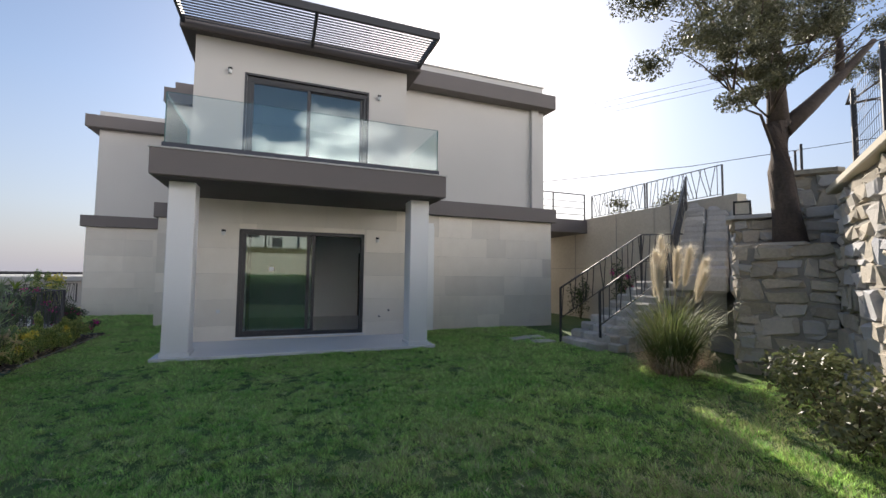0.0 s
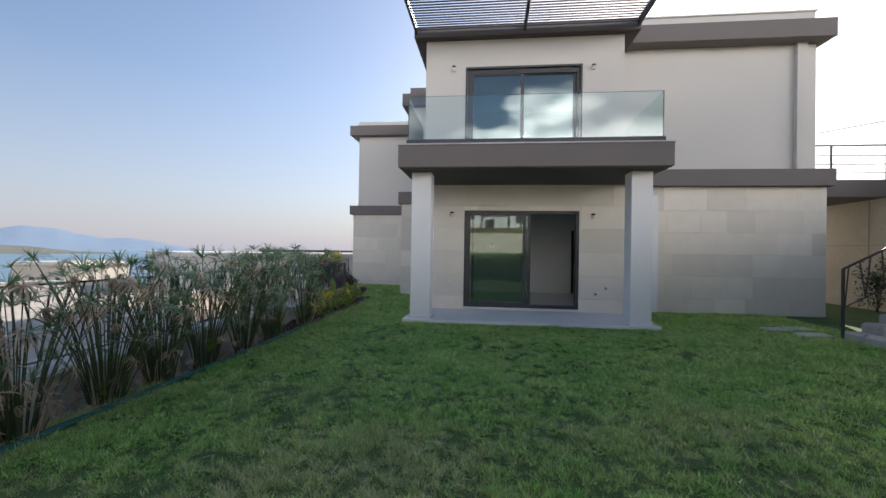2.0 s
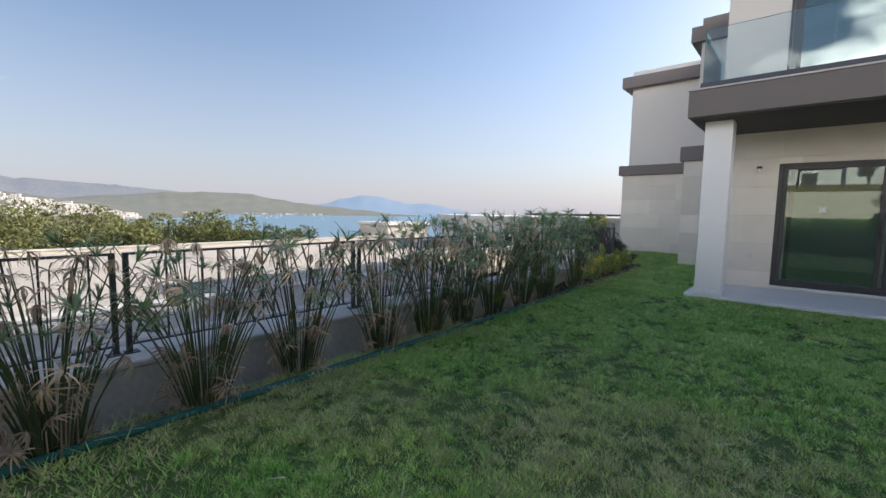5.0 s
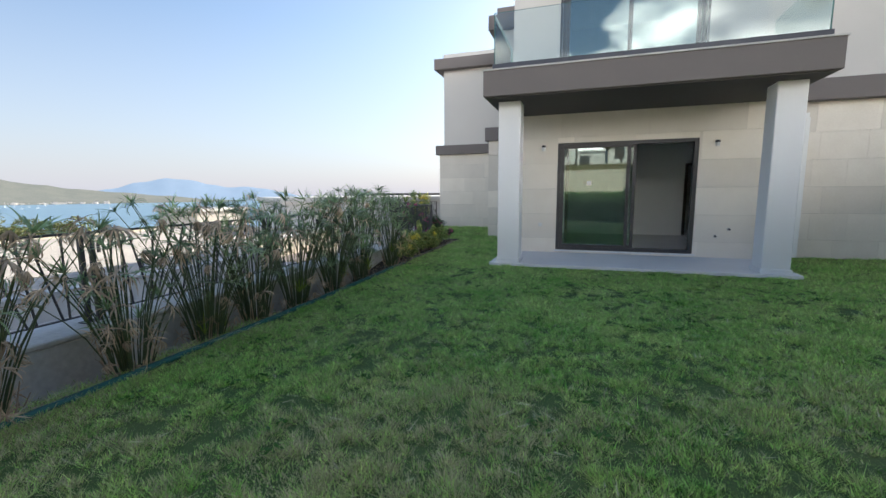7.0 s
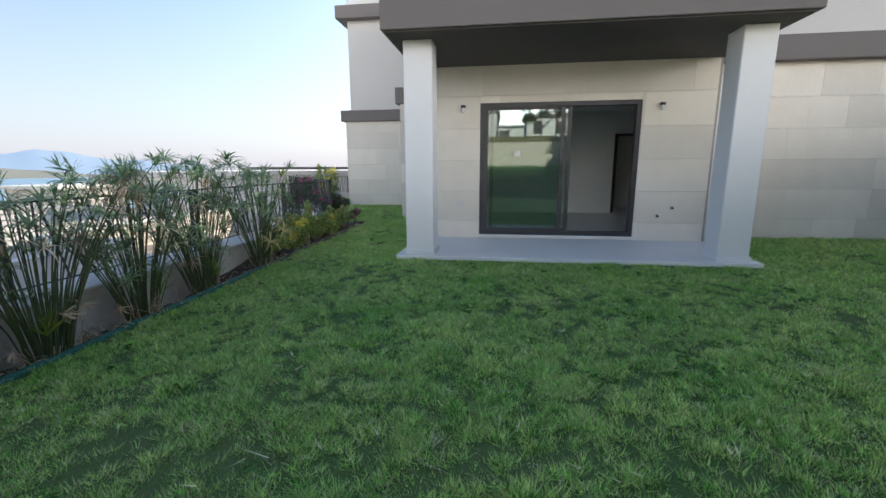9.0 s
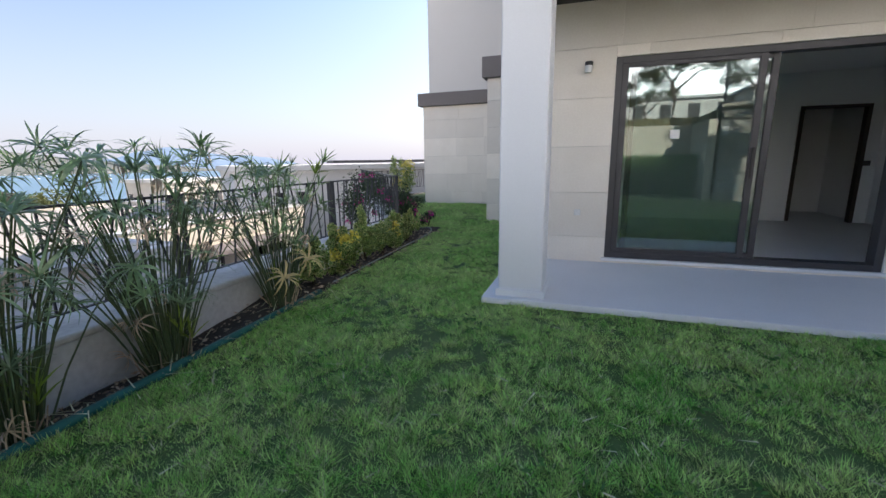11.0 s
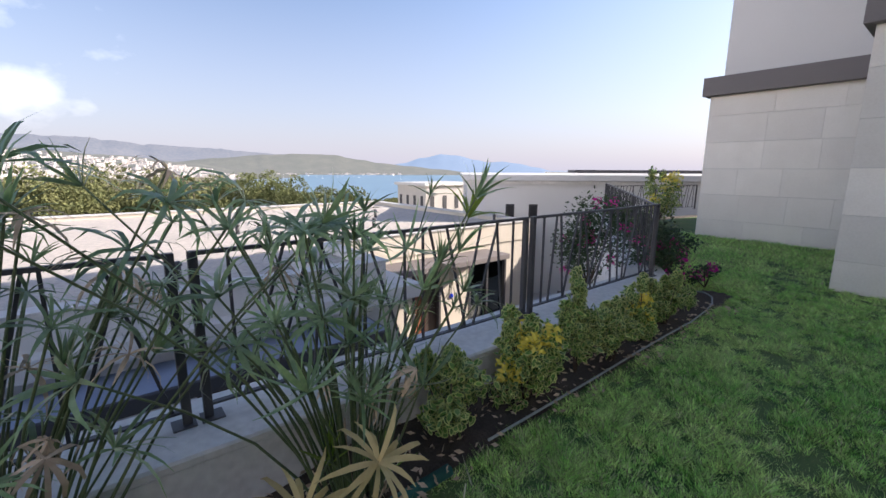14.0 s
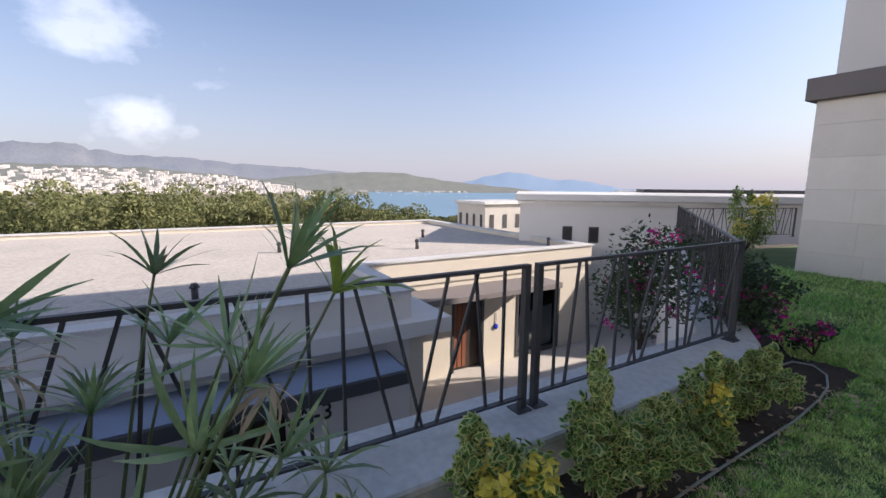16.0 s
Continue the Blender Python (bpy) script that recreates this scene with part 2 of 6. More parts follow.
M_MARGIN = surface("cream leaf margin", (0.66, 0.66, 0.28), (0.36, 0.46, 0.13), rough=0.4, coarse=9, fine=60, bump=0, island=0.2, translucent=0.2)
M_GOLD = surface("golden leaf", (0.88, 0.72, 0.12), (0.72, 0.66, 0.14), rough=0.4, bump=0, island=0.2, translucent=0.3)
M_TWIG = surface("brown twig", (0.09, 0.06, 0.04), rough=0.9)
M_SHRUB = surface("olive shrub leaf", (0.10, 0.15, 0.05), (0.24, 0.22, 0.12), rough=0.4, bump=0, island=0.45, translucent=0.3)
M_DARKLEAF = surface("dark shrub leaf", (0.03, 0.06, 0.022), (0.055, 0.085, 0.03), rough=0.45, bump=0, island=0.35, translucent=0.2)
M_PINK = surface("magenta bract", (0.72, 0.03, 0.27), (0.6, 0.03, 0.32), rough=0.7, bump=0, island=0.3, translucent=0.3)
M_BARK = surface("grey-brown bark", (0.13, 0.10, 0.085), (0.07, 0.055, 0.047), rough=0.95, coarse=5, fine=28, bump=1.0)
M_OLIVE = surface("olive leaf", (0.10, 0.105, 0.055), (0.17, 0.165, 0.10), rough=0.5, bump=0, island=0.4, translucent=0.25)
M_PLUME = surface("pampas plume", (0.85, 0.79, 0.66), (0.76, 0.68, 0.54), rough=1.0, bump=0, island=0.2, translucent=0.5)
M_PAMPAS = surface("pampas leaf", (0.09, 0.16, 0.045), (0.25, 0.24, 0.11), rough=0.6, bump=0, island=0.35, translucent=0.35)
M_ROCK = surface("rough wall stone", (0.6, 0.53, 0.43), (0.42, 0.38, 0.32), rough=0.95, coarse=3.2, fine=22, bump=1.0, vary=0.34, tone=(0.33, 0.34, 0.37))
M_MORTAR = surface("grey mortar", (0.38, 0.36, 0.33), rough=1.0, fine=40, bump=0.6)
M_STEP = surface("pale rough step stone", (0.6, 0.57, 0.52), (0.43, 0.4, 0.36), rough=0.9, coarse=4, fine=30, bump=0.6, vary=0.2)
M_GLASS = glass("tinted window glass", (0.74, 0.82, 0.81), 0.1, ior=1.12)
M_BALGLASS = glass("green balcony glass", (0.91, 0.955, 0.95), 0.05, ior=1.03)
M_EDGEGLASS = surface("green glass edge", (0.05, 0.16, 0.15), rough=0.2)
M_ROOM = surface("grey room wall", (0.88, 0.88, 0.87), (0.85, 0.85, 0.84), rough=0.9)
M_TILE = surface("grey floor tile", (0.78, 0.78, 0.79), (0.7, 0.7, 0.71), rough=0.35, coarse=2)
M_WOOD = surface("dark wood door", (0.05, 0.033, 0.026), (0.03, 0.02, 0.016), rough=0.5, coarse=3, fine=60)
M_REDWOOD = surface("reddish wood slat", (0.28, 0.10, 0.05), (0.2, 0.07, 0.035), rough=0.5, coarse=4, fine=60, vary=0.2)
M_BLACK = surface("black plastic", (0.02, 0.02, 0.022), rough=0.4)
M_WHITE = surface("white plastic", (0.8, 0.8, 0.79), rough=0.4)
M_GRAVEL = surface("pale roof gravel", (0.52, 0.47, 0.41), (0.36, 0.33, 0.3), rough=1.0, coarse=0.5, fine=11, bump=0.9, mottle=0.7)
M_RENDER = surface("cream render", (0.58, 0.53, 0.44), (0.53, 0.48, 0.40), rough=0.9, coarse=0.6, fine=60)
M_RENDERW = surface("white render", (0.62, 0.61, 0.59), (0.57, 0.56, 0.54), rough=0.9, coarse=0.6, fine=60)
M_CANOPY = surface("blue-grey membrane", (0.27, 0.32, 0.42), (0.23, 0.275, 0.36), rough=0.6, coarse=0.8, fine=40)
M_PAVE = surface("pale paving", (0.5, 0.46, 0.41), (0.43, 0.4, 0.36), rough=0.8, coarse=1.5, fine=30)
M_EDGE = surface("green plastic edging", (0.02, 0.15, 0.125), (0.015, 0.085, 0.07), rough=0.5, coarse=5)
M_HOSE = surface("grey hose", (0.35, 0.38, 0.36), rough=0.5)
M_WIRE = surface("power cable", (0.05, 0.05, 0.055), rough=0.6)
M_LAMPGLASS = surface("opal lamp glass", (0.75, 0.68, 0.55), rough=0.3)
M_BLUE = surface("blue bead glass", (0.02, 0.05, 0.5), rough=0.15)
M_GROUND = surface("dry hillside ground", (0.12, 0.115, 0.06), (0.19, 0.165, 0.1), rough=1.0, coarse=0.02, fine=0.35, bump=0.0)
M_SEA = surface("blue sea", (0.13, 0.22, 0.30), (0.16, 0.26, 0.34), rough=0.5, coarse=0.006, fine=0.08, bump=0.1)
M_WOODS = surface("distant tree leaves", (0.085, 0.11, 0.04), (0.19, 0.19, 0.08), rough=0.9, coarse=0.05, fine=0.6, bump=0, island=0.35, translucent=0.2)
# distance haze is mixed into these colours and their emission
M_HILL = distant("green far hill with painted haze", (0.056, 0.058, 0.044), (0.047, 0.053, 0.056), (0.1, 0.092, 0.072), 0.014)
M_RANGE = distant("far range with painted haze", (0.06, 0.065, 0.07), (0.052, 0.062, 0.08), (0.12, 0.11, 0.1), 0.004)
M_ISLE = distant("far mountain with painted haze", (0.08, 0.10, 0.13), (0.062, 0.088, 0.125), (0.09, 0.11, 0.14), 0.003)
M_TOWN = distant("white distant houses with painted haze", (0.52, 0.49, 0.45), (0.03, 0.03, 0.034), (0.42, 0.37, 0.32), 0.03)
M_TOWNWIN = distant("distant window with painted haze", (0.12, 0.12, 0.13), (0.06, 0.06, 0.065))

# ---- helpers of the scene ----


def mesh_of(bm, name):
    me = bpy.data.meshes.new(name)
    bm.to_mesh(me)
    bm.free()
    return me


def part(name, bm, material, parent=None, label=""):
    me = bm if isinstance(bm, bpy.types.Mesh) else mesh_of(bm, name)
    if material is not None and not me.materials:
        me.materials.append(material)
    ob = new(name, me)
    if parent is not None:
        ob.parent = parent
    if label:
        ob["label"] = label
    return ob


def thing(name, at, label, category, group="", kind=""):
    ob = new(name)
    ob.empty_display_size = 0.1
    ob.location = at
    return tagged(ob, label, category, group, kind)


def box(bm, x0, x1, y0, y1, z0, z1, bevel=0.0, m=None):
    """Adds a box, with its edges bevelled."""
    r = bmesh.ops.create_cube(bm, size=1.0)
    vs = r["verts"]
    t = Matrix.Translation(((x0 + x1) / 2, (y0 + y1) / 2, (z0 + z1) / 2)) @ Matrix.Diagonal((abs(x1 - x0), abs(y1 - y0), abs(z1 - z0), 1))
    bmesh.ops.transform(bm, matrix=(m @ t) if m else t, verts=vs)
    if bevel:
        es = list({e for v in vs for e in v.link_edges})
        bmesh.ops.bevel(bm, geom=es, offset=bevel, segments=1, affect="EDGES", profile=0.7)
    return bm


def boxes(*rows, bevel=0.0):
    bm = bmesh.new()
    for r in rows:
        box(bm, *r, bevel=bevel)
    return bm


def tube(bm, pts, radii, sides=6, cap=True):
    """Adds a tapered tube along the points."""
    rings = []
    for i, p in enumerate(pts):
        p = Vector(p)
        d = (Vector(pts[min(i + 1, len(pts) - 1)]) - Vector(pts[max(i - 1, 0)])).normalized()
        side = d.cross(Vector((0, 0, 1)))
        if side.length < 1e-3:
            side = Vector((1, 0, 0))
        side.normalize()
        up = side.cross(d)
        r = radii[i] if isinstance(radii, (list, tuple)) else radii
        rings.append([bm.verts.new(p + side * (r * math.cos(a)) + up * (r * math.sin(a))) for a in (2 * math.pi * k / sides for k in range(sides))])
    for a, b in zip(rings, rings[1:]):
        for k in range(sides):
            bm.faces.new((a[k], a[(k + 1) % sides], b[(k + 1) % sides], b[k])).smooth = True
    if cap:
        bm.faces.new(rings[-1])
        bm.faces.new(rings[0][::-1])
    return bm


def bar(bm, a, b, w, d=None):
    """Adds a square bar from a to b."""
    a, b = Vector(a), Vector(b)
    v = b - a
    m = Matrix.Translation((a + b) / 2) @ v.to_track_quat("Z", "Y").to_matrix().to_4x4()
    d = d or w
    return box(bm, -w / 2, w / 2, -d / 2, d / 2, -v.length / 2, v.length / 2, m=m)


def poly_mesh(name, verts, faces, material, smooth=False):
    me = bpy.data.meshes.new(name)
    me.from_pydata(verts, [], faces)
    me.materials.append(material)
    if smooth:
        me.polygons.foreach_set("use_smooth", [True] * len(me.polygons))
    return me


def tri_mesh(name, co, material, per=3):
    """A mesh of loose triangles or quads from an array of corners."""
    me = bpy.data.meshes.new(name)
    n = len(co) // per
    me.vertices.add(len(co))
    me.vertices.foreach_set("co", np.ascontiguousarray(co, dtype=np.float32).ravel())
    me.loops.add(len(co))
    me.loops.foreach_set("vertex_index", np.arange(len(co), dtype=np.int32))
    me.polygons.add(n)
    me.polygons.foreach_set("loop_start", np.arange(0, len(co), per, dtype=np.int32))
    me.update(calc_edges=True)
    me.materials.append(material)
    return me


def setting(name, bm, material, label, category):
    ob = part(name, bm, material)
    return tagged(ob, label, category, kind="structure")

# ---- ground, sea and distance ----
CX, CY = -2.0, 6.0


def ridge(az, rows):
    """Height by azimuth, read off a short profile."""
    for (a0, h0), (a1, h1) in zip(rows, rows[1:]):
        if a0 <= az <= a1:
            f = (az - a0) / (a1 - a0)
            f = f * f * (3 - 2 * f)
            return h0 + (h1 - h0) * f
    return rows[0][1] if az < rows[0][0] else rows[-1][1]


def terrain(az, r):
    """Height of the land; az in degrees from +y towards -x."""
    sea_side = max(0.0, 1 - abs((az - 75 + 360 + 180) % 360 - 180) / 125)
    low = -4.0 - 30.0 * min(1.0, max(0.0, (r - 25) / 420)) ** 0.8
    high = 2.5 + 0.05 * max(0.0, r - 25)
    f = min(1.0, max(0.0, sea_side * 4.0))
    z = high + (low - high) * f
    land = min(1.0, max(0.0, (((az + 180) % 360 - 180) - 73) / 8))
    if r > 450:
        z -= 6 * f * (1 - land)
    if r > 200:
        z += land * f * min(1.0, (r - 200) / 400) * 10
    return z


radii = [0, 14, 17, 20, 25, 32, 40, 52, 66, 84, 105, 130, 165, 205, 255, 320, 400, 450, 480, 560, 700, 1000, 1600, 2600, 3800, 4800]
NAZ = 120
gv, gf = [(CX, CY, -4.0)], []
for r in radii[1:]:
    for k in range(NAZ):
        az = 360 * k / NAZ
        z = terrain(az, r) + (0.02 * r ** 0.8 * (noise.noise((math.sin(radians(az)) * r * 0.02, math.cos(radians(az)) * r * 0.02, 3)) if r > 30 else 0))
        if r < 30:
            z = -4.0
        gv.append((CX - r * math.sin(radians(az)), CY + r * math.cos(radians(az)), z))
for k in range(NAZ):
    gf.append((0, 1 + (k + 1) % NAZ, 1 + k))
for i in range(len(radii) - 2):
    a, b = 1 + i * NAZ, 1 + (i + 1) * NAZ
    for k in range(NAZ):
        gf.append((a + k, a + (k + 1) % NAZ, b + (k + 1) % NAZ, b + k))
setting("ground", poly_mesh("ground", gv, gf, M_GROUND, True), None, "dry olive-brown hillside falling to the sea", "ground")
sv = [(CX - r * math.sin(radians(a)), CY + r * math.cos(radians(a)), -31.0) for r in (430, 900, 2000, 4900) for a in range(-60, 150, 5)]
NS = 42
setting("water", poly_mesh("water", sv, [(i * NS + k, i * NS + k + 1, (i + 1) * NS + k + 1, (i + 1) * NS + k) for i in range(3) for k in range(NS - 1)], M_SEA), None, "calm blue bay with a few boats", "sea")


def range_mesh(name, dist, rows, base, depth, material, step=0.5, rough=0.06, label="", category="mountain"):
    """A far ridge: a crest of uneven height, with slopes to the front and back."""
    v, f = [], []
    a, n = rows[0][0], 0
    while a <= rows[-1][0] + 1e-6:
        h = ridge(a, rows)
        h += rough * h * noise.noise((a * 0.9, dist * 0.01, 0)) + rough * 0.5 * h * noise.noise((a * 3.1, dist * 0.01, 5))
        for j, (dr, k) in enumerate(((-depth, 0.0), (-depth * 0.62, 0.28), (-depth * 0.3, 0.66), (0, 1.0), (depth, 0.0))):
            r = dist + dr
            wob = 1 + (0.18 if dist < 4000 else 0.05) * noise.noise((a * 0.7, j * 2.0, dist * 0.003)) if 0 < j < 3 else 1
            v.append((CX - r * math.sin(radians(a)), CY + r * math.cos(radians(a)), base + (h - base) * k * wob))
        n += 1
        a += step
    for i in range(n - 1):
        for j in range(4):
            f.append((i * 5 + j, (i + 1) * 5 + j, (i + 1) * 5 + j + 1, i * 5 + j + 1))
    ob = part(name, poly_mesh(name, v, f, material, True), None)
    return tagged(ob, label, category, kind="structure")


TOWN = [(70, -28), (76, -12), (82, 20), (88, 42), (96, 60), (106, 62), (125, 60), (150, 30)]
range_mesh("backdrop_range", 4300, [(58, -31), (64, 40), (70, 105), (74, 140), (80.5, 172), (86, 190), (91, 226), (96, 230), (101.5, 296), (106, 284), (112, 300), (125, 280), (145, 200)], -34, 900, M_RANGE, rough=0.1, label="mountain range beyond the town, tinted blue-grey for haze", category="mountain range")
range_mesh("backdrop_mountain", 4400, [(33, -31), (36.6, -20), (39, 22), (41.5, 60), (43.3, 78), (45.2, 70), (47, 96), (49.5, 138), (51.4, 148), (54, 112), (56.6, 56), (60, -10), (62, -31)], -34, 420, M_ISLE, rough=0.03, label="mountains across the bay, tinted blue for haze", category="mountain")
range_mesh("backdrop_shore", 4600, [(10, -29), (20, -26), (30, -22), (36, -12), (45, -12), (60, -24)], -31, 150, M_ISLE, label="thin coastline on the horizon, tinted blue for haze", category="coast")
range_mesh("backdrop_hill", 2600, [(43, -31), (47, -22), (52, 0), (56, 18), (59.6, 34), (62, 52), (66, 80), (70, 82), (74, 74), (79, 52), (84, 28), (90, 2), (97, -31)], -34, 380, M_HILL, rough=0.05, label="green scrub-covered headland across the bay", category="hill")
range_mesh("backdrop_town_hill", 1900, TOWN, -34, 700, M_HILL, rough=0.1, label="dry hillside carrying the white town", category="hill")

# white houses on the far hillside and along the far shore
rng = random.Random(7)
hv, hf, wv, wf = [], [], [], []


def far_house(x, y, z, w, d, h, turn):
    c, s = math.cos(turn), math.sin(turn)
    b = len(hv)
    for dz in (0, h):
        for dx, dy in ((-w, -d), (w, -d), (w, d), (-w, d)):
            hv.append((x + c * dx / 2 - s * dy / 2, y + s * dx / 2 + c * dy / 2, z + dz))
    hf.extend([(b, b + 1, b + 5, b + 4), (b + 1, b + 2, b + 6, b + 5), (b + 2, b + 3, b + 7, b + 6), (b + 3, b, b + 4, b + 7), (b + 4, b + 5, b + 6, b + 7)])
    for lvl in range(max(1, int(h // 3))):
        for k in range(3):
            u = (k - 1) * w * 0.3
            q = len(wv)
            for du, dz in ((-w * 0.09, 0.9), (w * 0.09, 0.9), (w * 0.09, 2.3), (-w * 0.09, 2.3)):
                dx, dy = u + du, -d / 2 - 0.15
                wv.append((x + c * dx - s * dy, y + s * dx + c * dy, z + lvl * 3 + dz))
            wf.append((q, q + 1, q + 2, q + 3))


for i in range(1300):
    az = rng.uniform(77, 122) if rng.random() < 0.9 else rng.uniform(84, 100)
    k = rng.random() ** 1.25
    if az < 86:
        k *= 0.5 + 0.5 * (az - 77) / 9
    r = 1260 + 640 * k * 0.85
    top = ridge(az, TOWN)
    f = (r - 1200) / 700
    z = -31 + (top + 31) * (0.28 * f / 0.38 if f < 0.38 else 0.28 + 0.38 * (f - 0.38) / 0.32 if f < 0.7 else 0.66 + 0.34 * (f - 0.7) / 0.3) - 1.0
    far_house(CX - r * math.sin(radians(az)), CY + r * math.cos(radians(az)), z - 2, rng.uniform(6, 16) * (2.2 if rng.random() < 0.06 else 1), rng.uniform(6, 10), rng.choice((4, 6, 6, 9)) + 2, radians(az + rng.uniform(-30, 30)))
for i in range(60):
    az = rng.uniform(57, 80)
    r = 2235 + rng.uniform(0, 60)
    far_house(CX - r * math.sin(radians(az)), CY + r * math.cos(radians(az)), -31, rng.uniform(10, 26), 10, rng.choice((5, 7, 9)), radians(az + rng.uniform(-20, 20)))
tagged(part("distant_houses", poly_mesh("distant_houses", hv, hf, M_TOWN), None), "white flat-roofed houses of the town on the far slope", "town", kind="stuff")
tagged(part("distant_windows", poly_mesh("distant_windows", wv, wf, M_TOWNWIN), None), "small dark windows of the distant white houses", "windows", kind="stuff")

# boats on the bay
hull = bmesh.new()
box(hull, -4, 4, -1.2, 1.2, 0, 1.3)
for v in hull.verts:
    if v.co.x > 3 and v.co.z < 0.5:
        v.co.x -= 2
    if v.co.x > 3:
        v.co.y *= 0.2
hull_me = mesh_of(hull, "hull")
hull_me.materials.append(M_WHITE)
mast_me = mesh_of(boxes((-0.15, 0.15, -0.15, 0.15, 1.3, 12)), "mast")
mast_me.materials.append(M_WHITE)
for i in range(16):
    az, r = rng.uniform(56, 72), rng.uniform(1300, 2100)
    b = thing("sailing_boat", (CX - r * math.sin(radians(az)), CY + r * math.cos(radians(az)), -31.05), "small white sailing boat moored in the bay", "boat", "boats on the bay")
    b.rotation_euler.z = rng.uniform(0, 6.28)
    part("hull", hull_me, None, b)
    part("mast", mast_me, None, b)


def leaf_quads(centres, size, rs, flat=0.0):
    """Random leaf quads round the centres: an array of corners, four a leaf."""
    n = len(centres)
    a = rs.normal(size=(n, 3))
    a[:, 2] *= 1 - flat
    a /= np.linalg.norm(a, axis=1)[:, None]
    t = rs.normal(size=(n, 3))
    b = np.cross(a, t)
    b /= np.linalg.norm(b, axis=1)[:, None]
    s = size * rs.uniform(0.6, 1.3, n)[:, None]
    c = np.asarray(centres)
    q = np.stack([c - a * s, c - b * s * 0.42, c + a * s, c + b * s * 0.42], axis=1)
    return q.reshape(-1, 3)


def oval_leaves(centres, size, rs, core=0.0):
    """Six-cornered leaves that lie outward and up; with core, the smaller green fields of the same leaves, on both faces."""
    c = np.asarray(centres)
    n = len(c)
    a = rs.normal(size=(n, 3)) + np.array([0, 0, 0.5])
    a /= np.linalg.norm(a, axis=1)[:, None]
    b = np.cross(a, rs.normal(size=(n, 3)) + np.array([0, 0, 1.2]))
    b /= np.linalg.norm(b, axis=1)[:, None]
    up = np.cross(a, b)
    s = size * rs.uniform(0.65, 1.25, n)[:, None]

    def ring(k, lift):
        m = c + up * lift
        return np.stack([m - a * s * k, m - a * s * 0.4 * k - b * s * 0.42 * k, m + a * s * 0.4 * k - b * s * 0.45 * k, m + a * s * k, m + a * s * 0.4 * k + b * s * 0.45 * k, m - a * s * 0.4 * k + b * s * 0.42 * k], axis=1).reshape(-1, 3)
    return ring(1.0, 0.0), (np.concatenate([ring(core, 0.0012), ring(core, -0.0012)]) if core else None)


def crown_points(blobs, per, rs, shell=0.45):
    pts = []
    for x, y, z, rx, rz in blobs:
        d = rs.normal(size=(per, 3))
        d /= np.linalg.norm(d, axis=1)[:, None]
        r = (1 - shell * rs.random(per) ** 1.5)[:, None]
        pts.append(np.array([x, y, z]) + d * r * np.array([rx, rx, rz]))
    return np.concatenate(pts)


rs = np.random.RandomState(5)
woods = []
for i in range(400):
    az = rs.uniform(50, 128)
    r = 72 + 360 * rs.random() ** 1.5
    if az > 76 and rs.random() < 0.45:
        r = 300 + 900 * rs.random()
    if az < 62 and r < 150:
        continue
    x, y = CX - r * math.sin(radians(az)), CY + r * math.cos(radians(az))
    z = terrain(az, r) + 0.5
    h = rs.uniform(4.5, 9.5)
    h *= min(1.12, 0.45 + 0.5 * (az - 50) / 22)
    if az > 72 and r < 170:
        h *= 1.08
    blobs = [(x + rs.normal() * h * 0.28, y + rs.normal() * h * 0.28, z + h * rs.uniform(0.35, 0.85), h * rs.uniform(0.2, 0.36), h * rs.uniform(0.15, 0.28)) for _ in range(8)]
    woods.append(leaf_quads(crown_points(blobs, 330 if r < 170 else 125, rs, 0.4), 0.15 + r * 0.0019, rs))
tagged(part("far_woods", tri_mesh("far_woods", np.concatenate(woods), M_WOODS, 4), None), "belt of olive-green trees below the houses", "trees", kind="stuff")

# ---- garden terrace ----
def prism(outline, z0, z1):
    """An upright block over a floor outline."""
    bm = bmesh.new()
    lo = [bm.verts.new((x, y, z0)) for x, y in outline]
    hi = [bm.verts.new((x, y, z1)) for x, y in outline]
    n = len(outline)
    for k in range(n):
        bm.faces.new((lo[k], lo[(k + 1) % n], hi[(k + 1) % n], hi[k]))
    bm.faces.new(hi)
    bm.faces.new(lo[::-1])
    bmesh.ops.recalc_face_normals(bm, faces=bm.faces)
    return bm


setting("lawn_earth", prism([(-3.36, -26), (30, -26), (30, 40), (-7.0, 40), (-7.9, 23.4), (-9.0, 19.4), (-4.3, 12.6), (-3.7, 12.2), (-3.36, 8.6)], -4.6, -0.02), M_SOIL, "earth body under the raised garden terrace", "ground")
setting("lawn_side", prism([(-3.6, 13.3), (-1.7, 13.0), (-1.7, 24), (-7.4, 24), (-8.2, 19.5), (-4.3, 13.6)], -0.03, -0.012), M_LAWN, "mown green lawn running on beside the stepped blocks", "lawn")
lv, lf = [], []
GX, GY = 60, 120
for j in range(GY + 1):
    for i in range(GX + 1):
        x, y = -3.4 + 15.0 * i / GX, -12 + 32.0 * j / GY
        if y > 5:
            x -= 0.05 * (y - 5) * (1 - i / GX)
        lv.append((x, y, 0.02 * noise.noise((x * 0.8, y * 0.8, 0)) - 0.005))
for j in range(GY):
    for i in range(GX):
        a = j * (GX + 1) + i
        lf.append((a, a + 1, a + GX + 2, a + GX + 1))
setting("lawn", poly_mesh("lawn", lv, lf, M_LAWN, True), None, "mown green lawn with paler worn patches", "lawn")


def bed_z(x, y):
    """Height of the bed's soil, which falls from the lawn's edge to the foot of the parapet."""
    fall = 0.19 * min(1.0, max(0.0, (8.3 - y) / 1.4))
    return 0.02 - fall * min(1.0, max(0.0, (-3.34 - x) / 0.5))


